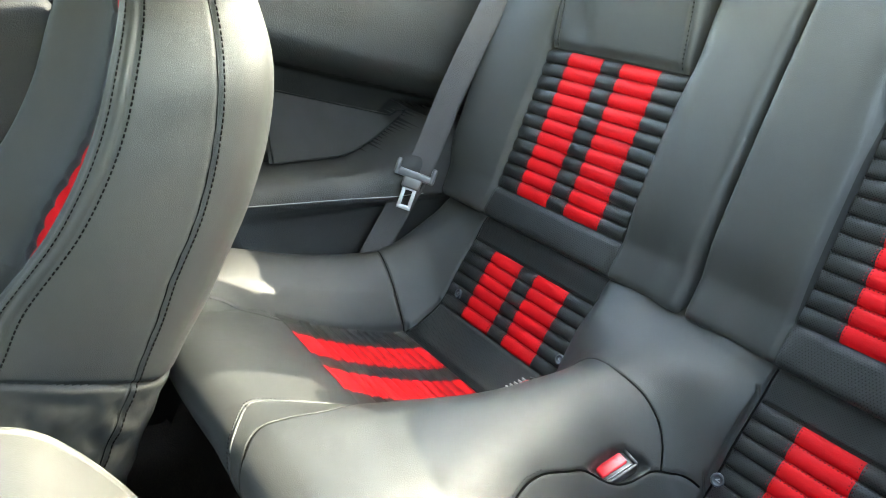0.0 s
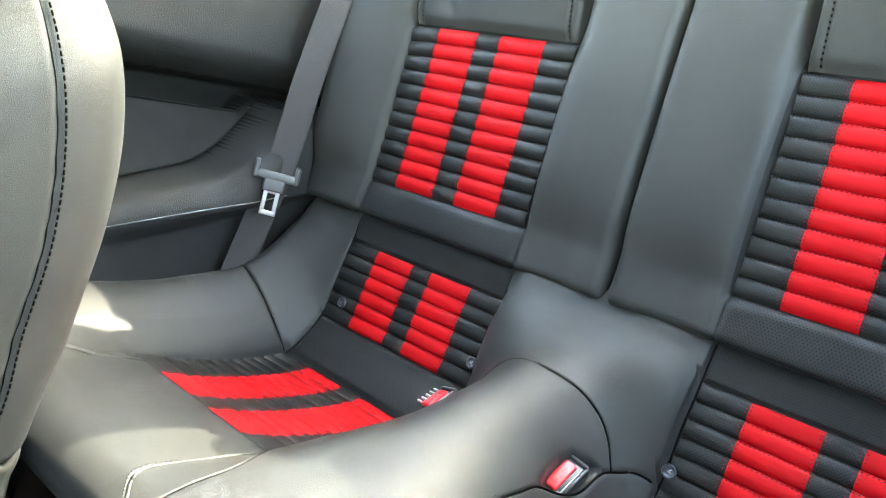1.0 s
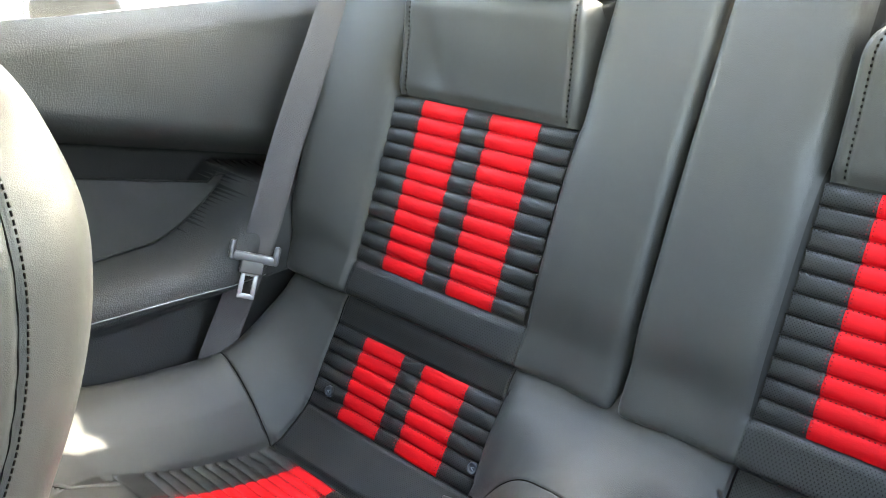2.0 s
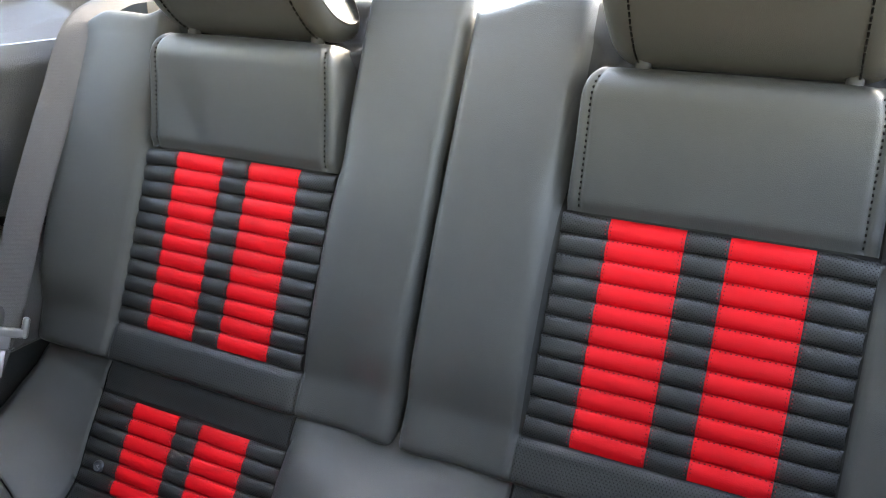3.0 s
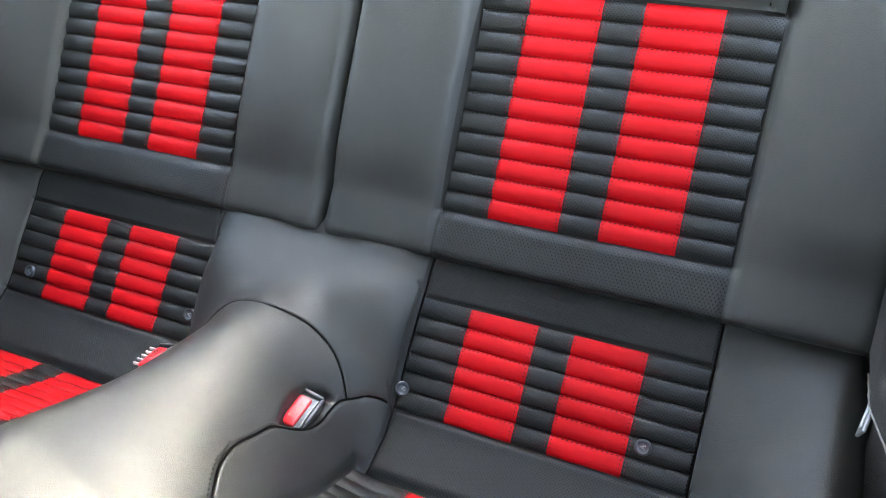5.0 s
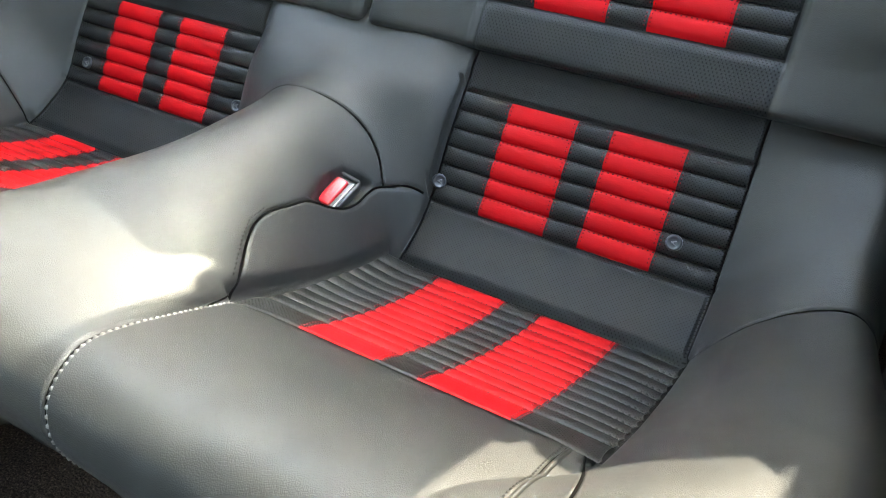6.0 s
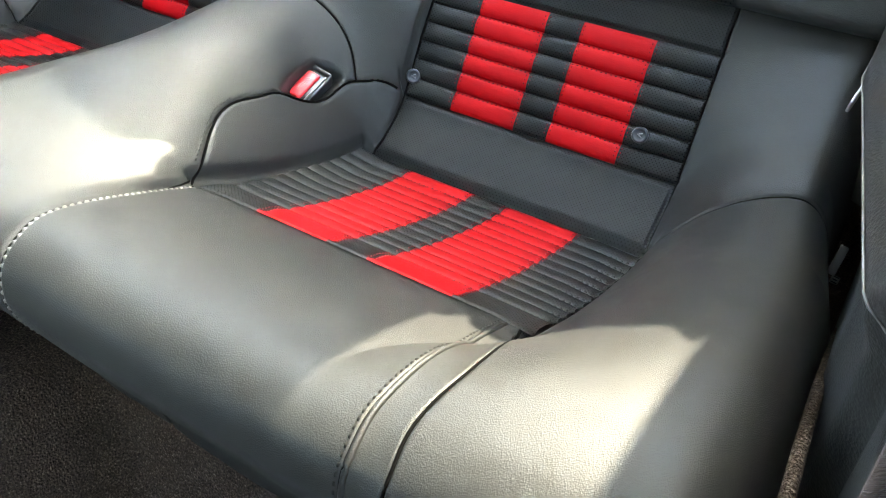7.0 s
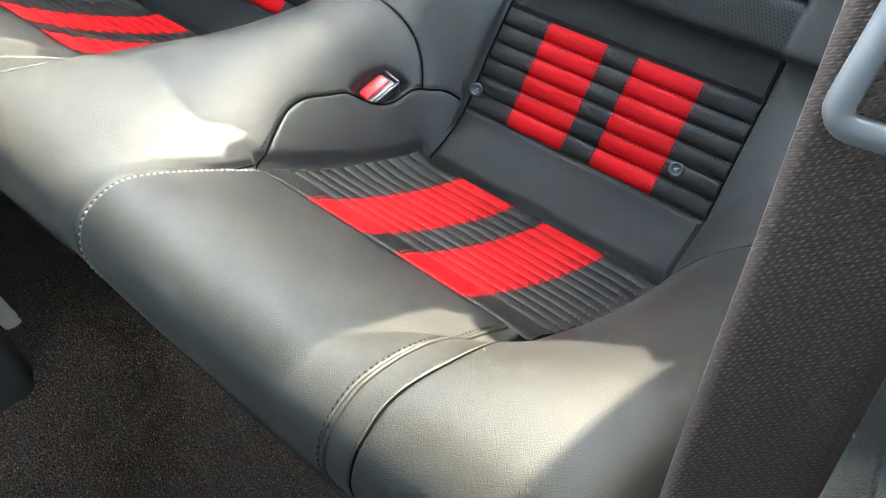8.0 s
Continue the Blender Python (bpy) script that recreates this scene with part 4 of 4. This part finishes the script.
def headrest(s):
    ob = root("headrest", (s * 0.3, 0.16, 0.965), "black leather headrest on the rear seat back", "headrest", "rear headrests")
    cx, cy, cz, hw = s * 0.304, 0.141, 1.038, 0.134
    # outline of its cross-section: (rearwards, up) from its middle; the lower front edge rolls under
    outline = curve([(-0.048, 0.050), (-0.054, 0.025), (-0.053, -0.005), (-0.047, -0.035), (-0.034, -0.060), (-0.014, -0.074), (0.010, -0.079), (0.034, -0.074),
                     (0.046, -0.050), (0.050, 0.0), (0.050, 0.045), (0.040, 0.068), (0.015, 0.078), (-0.015, 0.076), (-0.036, 0.068), (-0.046, 0.050)], 65)[:-1]
    us = np.r_[-1.0, -0.998, -0.99, -0.975, -0.95, np.linspace(-0.92, 0.92, 60), 0.95, 0.975, 0.99, 0.998, 1.0]
    v = []
    for u in us:
        e = max(0.0, (abs(u) - 0.80) / 0.20)
        k = 1 - 0.32 * (1 - math.sqrt(max(0.0, 1 - e * e))) - 0.030 * math.exp(-(((abs(u) - 0.775) / 0.014) ** 2))
        for a, b in outline:
            v.append((cx + u * hw, cy - 0.52 * b + a * k, cz + b * k))
    n = len(outline)
    f = quads(len(us), n, True) + [list(range(n)), [len(v) - 1 - j for j in range(n)]]
    part("cushion", v, f, LEATHER, ob)
    for k in (-1, 1):
        part("post", *tube([(cx + k * 0.10, 0.152, 0.93), (cx + k * 0.10, 0.163, 1.0)], 0.0035, 10), CHROME, ob, "chrome post")
        part("guide_sleeve", *tube([(cx + k * 0.10, 0.152, 0.90), (cx + k * 0.10, 0.161, 0.975)], 0.0085, 12), BLACK_PLASTIC, ob, "black plastic guide sleeve")
        bits = []
        for i in range(len(outline)):
            p = [Vector((cx + k * 0.775 * hw, cy - 0.52 * outline[j % n][1] + outline[j % n][0] * 1.012, cz + outline[j % n][1] * 1.012)) for j in (i, i + 1)]
            bits.append(tube([p[0], p[0].lerp(p[1], 0.62)], 0.0012, 5))
        thread("seam_stitching", joined(*bits), SEAM, ob, "black thread")
    return ob


for s in (-1, 1):
    seat_back(s)
    headrest(s)


# ---------------------------------------------------------------- seat belts and buckles
def strap(path, across, wide=0.047, thick=0.0014):
    """Verts, faces and metric coordinates of a belt along path; across(k) is its sideways direction."""
    pts = [Vector(p) for p in path]
    run, v, uv = 0.0, [], []
    m = 9
    for k, p in enumerate(pts):
        if k:
            run += (p - pts[k - 1]).length
        a = Vector(across(k)).normalized()
        d = (pts[min(k + 1, len(pts) - 1)] - pts[max(k - 1, 0)]).normalized()
        n = a.cross(d).normalized()
        for side in (1, -1):
            for j in range(m):
                u = (j / (m - 1) - 0.5) * side
                edge = 1 - abs(2 * u) ** 10
                v.append(p + a * wide * u + n * side * thick * (0.35 + 0.65 * edge))
                uv.append((run, wide * u))
    f = quads(len(pts), 2 * m, True)
    return v, f, uv


def tongue(m):
    """A latch plate: black grip with two horns, and a steel blade with a slot. In its own frame the blade points to -z."""
    grip = joined(bevel_box((0.058, 0.010, 0.012), 0.003, 2, m), bevel_box((0.008, 0.011, 0.026), 0.003, 2, m @ pose(-0.029, 0, 0.007)),
                  bevel_box((0.008, 0.011, 0.026), 0.003, 2, m @ pose(0.029, 0, 0.007)), bevel_box((0.030, 0.009, 0.020), 0.003, 2, m @ pose(0, 0, -0.012)))
    blade = joined(bevel_box((0.006, 0.003, 0.036), 0.001, 2, m @ pose(-0.0085, 0, -0.034)), bevel_box((0.006, 0.003, 0.036), 0.001, 2, m @ pose(0.0085, 0, -0.034)),
                   bevel_box((0.023, 0.003, 0.007), 0.001, 2, m @ pose(0, 0, -0.0525)), bevel_box((0.023, 0.003, 0.010), 0.001, 2, m @ pose(0, 0, -0.020)))
    return grip, blade


def rear_belt(s):
    ob = root("seat_belt", (s * 0.60, -0.13, 0.44), "dark grey woven rear seat belt with a steel latch tongue", "seat belt", "rear seat belts")
    out = 0.022 if s > 0 else 0.0
    path = curve([(s * 0.597, 0.25, 0.995), (s * 0.590, 0.195, 0.992), (s * 0.583, 0.132, 0.966), (s * 0.581, 0.072, 0.872), (s * (0.582 + 0.5 * out), -0.002 + out, 0.735), (s * (0.586 + out), -0.062 + out, 0.60), (s * (0.592 + out), -0.10 + 2 * out, 0.53), (s * (0.590 + out), -0.155 + 4 * out, 0.445), (s * (0.590 + out), -0.175 + 5 * out, 0.41)], 60)
    v, f, uv = strap(path, lambda k: (s * -0.62, 0.75, -0.22), 0.047)
    part("webbing", v, f, REAR_WEBBING, ob, uvs=uv)
    if s < 0:
        m = pose(-0.571, -0.086, 0.584) @ pose(0, 0, 0, 0, 0, 57) @ pose(0, 0, 0, 0, 18, 0) @ pose(0, 0, 0, -12, 0, 0) @ Matrix.Scale(1.12, 4)
    else:
        # this tongue hangs edge-on beside the cushion's wing
        up, wide = Vector((0.19, 0.71, 0.68)).normalized(), Vector((-0.091, 0.651, -0.655)).normalized()
        thin = up.cross(wide)
        m = Matrix.Translation((0.592, -0.083, 0.560)) @ Matrix((wide, thin, up)).transposed().to_4x4()
    grip, blade = tongue(m)
    t = part("latch_tongue", *grip, GREY_PLASTIC, ob, "dark grey plastic belt tongue")
    part("blade", *blade, STEEL, t, "bare steel latch blade")
    return ob


for s in (-1, 1):
    rear_belt(s)


def buckle(at, yaw, tilt, roll, label):
    ob = root("belt_buckle", at, label, "belt buckle", "rear belt buckles")
    m = pose(*at) @ pose(0, 0, 0, 0, 0, yaw) @ pose(0, 0, 0, tilt, 0, 0) @ pose(0, 0, 0, 0, roll, 0) @ Matrix.Scale(0.95, 4)
    v, f = bevel_box((0.026, 0.046, 0.018), 0.004, 3, m)
    part("housing", v, f, BLACK_PLASTIC, ob)
    v, f = bevel_box((0.0165, 0.039, 0.010), 0.003, 3, m @ pose(-0.003, -0.002, 0.0075))
    press = part("press_button", v, f, RED_PLASTIC, ob, "red plastic press button")
    font = bpy.data.curves.new("lettering", "FONT")
    font.body, font.size, font.extrude = "PRESS", 0.0088, 0.0002
    font.align_x, font.align_y = "CENTER", "CENTER"
    font.materials.append(LETTER)
    word = new("lettering", font)
    word.parent = press
    word.matrix_local = Matrix.Translation(-Vector(at)) @ m @ pose(-0.003, -0.002, 0.0127, 0, 0, 90)
    word["label"] = "faded moulded word PRESS"
    v, f = bevel_box((0.0014, 0.040, 0.004), 0.0005, 2, m @ pose(0.0112, -0.001, 0.0105))
    part("slot_frame", v, f, STEEL, ob, "bright slot edge")
    if at[0] < 0:
        for k in range(5):
            v, f = bevel_box((0.010, 0.0022, 0.004), 0.0006, 2, m @ pose(-0.0175, -0.016 + 0.008 * k, 0.009, 0, 12, 0))
            part("tooth", v, f, GREY, ob, "grey plastic guide tooth")
    v, f = joined(bevel_box((0.004, 0.047, 0.014), 0.0015, 2, m @ pose(0.0142, 0, 0.005)), bevel_box((0.028, 0.004, 0.014), 0.0015, 2, m @ pose(0, 0.0245, 0.005)))
    part("housing_rim", v, f, BLACK_PLASTIC, ob)
    return ob


buckle((0.0828, -0.1835, 0.4125), -3, 18, 15, "red press-button belt buckle recessed in the black hump")
buckle((-0.147, -0.140, 0.3835), 4, 6, -12, "red press-button belt buckle beside the seat cushion")


def front_belt():
    """The driver's belt, hanging close to the door pillar."""
    ob = root("front_seat_belt", (0.66, -0.60, 0.16), "dark brown-grey woven front seat belt hanging with a chrome tongue", "seat belt")
    path = curve([(0.668, -0.53, 1.15), (0.6595, -0.575, 0.95), (0.6585, -0.592, 0.82), (0.6595, -0.597, 0.74), (0.6605, -0.600, 0.66), (0.664, -0.594, 0.52), (0.674, -0.55, 0.17)], 50)
    v, f, uv = strap(path, lambda k: (0.82, 0.54, 0.17), 0.0470)
    part("webbing", v, f, WEBBING, ob, "coarse dark woven webbing", uvs=uv)
    m = pose(0.6702, -0.599, 0.7995) @ pose(0, 0, 0, 0, 0, 27) @ pose(0, 0, 0, 2, 8, 0)
    ring_pts = []
    for cx, cz, turn in ((0.0205, 0.0365, 0), (-0.0205, 0.0365, 90), (-0.0205, -0.0085, 180), (0.0205, -0.0085, 270)):
        for w in np.linspace(radians(turn), radians(turn + 90), 7):
            ring_pts.append((cx + 0.0055 * math.cos(w), -0.004, cz + 0.0055 * math.sin(w)))
    ring_pts.append(ring_pts[0])
    pts = [m @ Vector(p) for p in ring_pts]

    def loop(k):
        d = (pts[min(k + 1, len(pts) - 1)] - pts[max(k - 1, 0)]).normalized()
        a = (m.to_3x3() @ Vector((0, 1, 0))).normalized()
        b = d.cross(a).normalized()
        return [pts[k] + 0.0013 * e * a + 0.0032 * g * b for e, g in ((1, 0.75), (0.6, 1), (-0.6, 1), (-1, 0.75), (-1, -0.75), (-0.6, -1), (0.6, -1), (1, -0.75))]

    part("latch_tongue", *sweep(pts, loop), CHROME, ob, "polished chrome latch loop")
    return ob


front_belt()


# ---------------------------------------------------------------- front passenger seat
SEAT_LEVELS = (  # height, rear edge, front edge, half width
    (0.340, -0.654, -0.869, 0.200), (0.420, -0.622, -0.844, 0.208), (0.490, -0.588, -0.816, 0.215), (0.535, -0.564, -0.800, 0.220), (0.580, -0.538, -0.779, 0.225),
    (0.620, -0.518, -0.759, 0.228), (0.700, -0.482, -0.694, 0.232), (0.780, -0.458, -0.650, 0.232), (0.850, -0.452, -0.626, 0.228), (0.915, -0.462, -0.606, 0.200),
    (0.945, -0.468, -0.602, 0.165), (0.965, -0.478, -0.596, 0.125), (0.972, -0.495, -0.588, 0.09))


def front_seat():
    ob = root("front_passenger_seat", (-0.41, -0.9, 0.16), "black leather front bucket seat with red stripes and stitched seams", "car seat")
    cx = -0.408
    lev = curve(SEAT_LEVELS, 220)
    half = ((1.0, 0.03), (0.994, -0.03), (0.976, -0.068), (0.948, -0.085), (0.905, -0.062), (0.80, 0.12), (0.66, 0.29), (0.36, 0.34), (0.0, 0.35))
    rear = ((0.0, 1.01), (0.40, 1.0), (0.66, 0.985), (0.80, 0.94), (0.885, 0.86), (0.94, 0.73), (0.972, 0.56), (0.992, 0.36), (1.0, 0.18))
    loop = [(x, d) for x, d in half] + [(-x, d) for x, d in half[-2::-1]] + [(-x, d) for x, d in rear[::-1]] + [(x, d) for x, d in rear[1:]]
    k = np.array(loop + loop[:1], float)
    fine = curve(k, 321)[:-1]
    rings = []
    for z, yr, yf, w in lev:
        rings.append([(cx + x * w, yf + d * (yr - yf), z) for x, d in fine])
    v = [p for r in rings for p in r]
    f = quads(len(rings), len(fine), True) + [list(range(len(fine))), [len(v) - 1 - j for j in range(len(fine))]]
    sides = np.array(rings)
    # grooves along the side seam and the base seam
    cen = np.stack([np.full(len(lev), cx), (lev[:, 1] + lev[:, 2]) / 2, lev[:, 0]], -1)[:, None]
    inwards = cen - sides
    inwards /= np.linalg.norm(inwards, axis=-1, keepdims=True)
    frac = np.broadcast_to(fine[:, 1], sides.shape[:2])
    inboard = np.broadcast_to(fine[:, 0] > 0.935, sides.shape[:2])
    seam_at = np.interp(lev[:, 0], [0.34, 0.5, 0.58, 0.70, 0.78, 0.85, 0.95], [0.72, 0.71, 0.67, 0.60, 0.55, 0.52, 0.50])[:, None]
    depth_m = (lev[:, 1] - lev[:, 2])[:, None]
    cut = 0.0022 * np.exp(-((((frac - seam_at) * depth_m) / 0.0022) ** 2)) * inboard
    for at in (-0.075, -0.03, 0.03):
        cut += 0.0022 * np.exp(-((((frac - at) * depth_m) / 0.0026) ** 2)) * inboard
    hem = 0.494 + 0.33 * np.maximum(0.0, -0.615 - sides[..., 1])
    cut += 0.0045 * np.exp(-(((sides[..., 2] - hem) / 0.004) ** 2))
    sides = sides + inwards * cut[..., None]
    # the skirt under the hem is of limp, creased leather
    crease_wave = np.array([[noise.noise((q[0] * 9, q[1] * 26 + q[2] * 14, q[2] * 30)) + 0.5 * noise.noise((q[0] * 20, q[1] * 70, q[2] * 60)) for q in ring] for ring in sides])
    sides = sides + inwards * (0.0035 * crease_wave * np.clip((hem - 0.006 - sides[..., 2]) / 0.02, 0, 1))[..., None]
    pts = sides.reshape(-1, 3)
    under = (hem - sides[..., 2]).ravel() > 0
    part("backrest", pts, [q for q in f if not under[q[0]]], LEATHER, ob)
    part("backrest_skirt", pts, [q for q in f if under[q[0]]], LEATHER, ob, "creased black leather skirt")
    # threads beside the seams
    def run_at(fr, z0, z1, d=0.0):
        out = []
        js = [j for j in range(len(fine)) if fine[j, 0] > 0.935]
        for i, (z, yr, yf, w) in enumerate(lev):
            if z0 <= z <= z1:
                want = (fr if not callable(fr) else fr(z)) + d / (yr - yf)
                order = sorted(js, key=lambda j: fine[j, 1])
                x = np.interp(want, [fine[j, 1] for j in order], [sides[i, j, 0] for j in order])
                y = np.interp(want, [fine[j, 1] for j in order], [sides[i, j, 1] for j in order])
                out.append((x, y, z))
        return out

    def seam(z):
        return float(np.interp(z, [0.34, 0.5, 0.58, 0.70, 0.78, 0.85, 0.95], [0.72, 0.71, 0.67, 0.60, 0.55, 0.52, 0.50]))

    def dashes(run, pitch=0.0072, long=0.0048, r=0.0012):
        pts = np.array(run)
        d = np.r_[0, np.cumsum(np.linalg.norm(np.diff(pts, axis=0), axis=1))]
        bits = []
        for q in np.arange(pitch / 2, d[-1] - long, pitch):
            a, b = ([np.interp(t, d, pts[:, c]) for c in range(3)] for t in (q, q + long))
            bits.append(tube([np.array(a) + [0.0006, 0, 0], np.array(b) + [0.0006, 0, 0]], r, 5))
        return joined(*bits)

    # a near-black line stands for the shade in the side groove
    part("side_seam", *tube([(x - 0.0006, y, z) for x, y, z in run_at(seam, 0.36, 0.94)], 0.0010, 6), SEAM, ob, "dark seam line")
    thread("side_stitching", dashes(run_at(seam, 0.36, 0.94, 0.0068), 0.0064, 0.0040, 0.0009), SEAM, ob, "black thread")
    thread("edge_stitching", dashes(run_at(0.03, 0.50, 0.94, 0.0050), 0.0064, 0.0040, 0.0010), SEAM, ob, "black thread")
    thread("edge_stitching", dashes(run_at(-0.03, 0.50, 0.94, -0.0035), 0.0064, 0.0040, 0.0008), SEAM, ob, "black thread")
    # striped face of the backrest
    front = lambda x, z: float(np.interp(z, lev[:, 0], lev[:, 2] + (lev[:, 1] - lev[:, 2]) * 0.340)) - 0.003
    for x0, x1, mat, name in ((-0.125, -0.088, PERFORATED, "black_stripe"), (-0.088, -0.020, RED, "red_stripe"), (-0.020, 0.020, PERFORATED, "black_stripe"), (0.020, 0.106, RED, "red_stripe"), (0.106, 0.130, PERFORATED, "black_stripe")):
        zs = np.linspace(0.55, 0.95, 150)
        vv, uv = [], []
        for z in zs:
            h = 0.005 * abs(math.sin(math.pi * (z - 0.55) / 0.0271)) ** 0.6
            for x in np.linspace(x0, x1, 4):
                vv.append((cx + x, front(x, z) - h, z))
                uv.append((x, z))
        part(name, vv, quads(len(zs), 4), mat, ob, uvs=uv)
    v, f = pillow(cx, -1.02, 0.42, 0.25, 0.27, 0.085, 5.0)
    part("seat_cushion", v, f, LEATHER, ob)
    v, f = bevel_box((0.40, 0.44, 0.20), 0.02, 3, pose(cx, -0.98, 0.26))
    part("seat_base", v, f, PLASTIC, ob)
    v, f = pillow(cx, -0.50, 1.085, 0.135, 0.05, 0.088, 5.0, 0.15)
    part("headrest", v, f, LEATHER, ob)
    for k in (-1, 1):
        part("headrest_post", *tube([(cx + k * 0.06, -0.515, 0.94), (cx + k * 0.06, -0.505, 1.04)], 0.006, 10), CHROME, ob, "chrome post")
    return ob


front_seat()


# ---------------------------------------------------------------- centre console and passenger door
def console():
    ob = root("centre_console", (-0.06, -1.0, 0.16), "grey centre console with a rounded armrest end", "console")
    side = curve([(-1.30, 0.500), (-1.00, 0.545), (-0.85, 0.558), (-0.782, 0.555), (-0.755, 0.542), (-0.728, 0.515), (-0.700, 0.478), (-0.675, 0.437), (-0.650, 0.380), (-0.628, 0.30), (-0.615, 0.20), (-0.612, 0.13)], 90)
    run = np.gradient(side, axis=0)
    run = run / np.linalg.norm(run, axis=1, keepdims=True)

    def shell(x0, x1, lift, r, bead):
        """A skin over the side line, rounded down at both edges; bead raises a rim inside each edge."""
        us = np.linspace(-1, 1, 61)
        v = []
        for (y, z), (dy, dz) in zip(side, run):
            for u in us:
                x = (x0 + x1) / 2 + u * (x1 - x0) / 2
                e = np.clip((r - (1 - abs(u)) * (x1 - x0) / 2) / r, 0, 1)
                h = lift - r * (1 - math.sqrt(max(0.0, 1 - e * e))) + bead * math.exp(-(((abs(u) - 0.83) / 0.035) ** 2))
                v.append((x, y - dz * h, z + dy * h))
        low = [(x, y + dz * 0.06, z - dy * 0.06) for x in (x0, x1) for (y, z), (dy, dz) in zip(side, run)]
        n, m = len(side), len(us)
        f = quads(n, m)
        o = len(v)
        f += [(k * m, (k + 1) * m, o + k + 1, o + k) for k in range(n - 1)]
        f += [((k + 1) * m - 1, o + n + k, o + n + k + 1, (k + 2) * m - 1) for k in range(n - 1)]
        return v + low, f

    part("armrest_lid", *shell(-0.100, 0.082, 0.0, 0.014, 0.0035), CONSOLE, ob, "smooth grey padded lid with a raised rim")
    v, f = bevel_box((0.17, 0.66, 0.30), 0.02, 4, pose(-0.009, -1.0, 0.30))
    part("body", v, f, PLASTIC, ob)
    v, f = bevel_box((0.10, 0.022, 0.085), 0.009, 4, pose(-0.032, -0.606, 0.246))
    part("rear_panel", v, f, GREY, ob, "light grey plastic end panel")
    return ob


console()


def door(s, name, swing):
    """A car door hung at its front edge; swing opens it by that many degrees."""
    ob = root(name, (s * 0.76, -1.66, 0.2), "open dark car door with a side window" if swing else "closed dark car door with a side window", "door", "", "structure")
    m = pose(s * 0.76, -1.66, 0.0, 0, 0, -s * swing)
    v, f = bevel_box((0.07, 1.05, 0.70), 0.03, 4, m @ pose(0, 0.525, 0.53))
    part("door_panel", v, f, PLASTIC, ob)
    v, f = bevel_box((0.05, 0.55, 0.06), 0.02, 4, m @ pose(-s * 0.045, 0.56, 0.62))
    part("armrest", v, f, LEATHER, ob)
    v, f = bevel_box((0.004, 1.0, 0.32), 0.001, 1, m @ pose(-s * 0.01, 0.54, 1.05))
    glass = part("pane", v, f, DIMMING_GLASS, ob, "unseen side window, darkened to cut the light")
    glass.visible_shadow = False
    return ob


door(-1, "door_1", 0)
# unseen driver's door, kept shut to block light from the doorway
door(1, "door_2", 0)
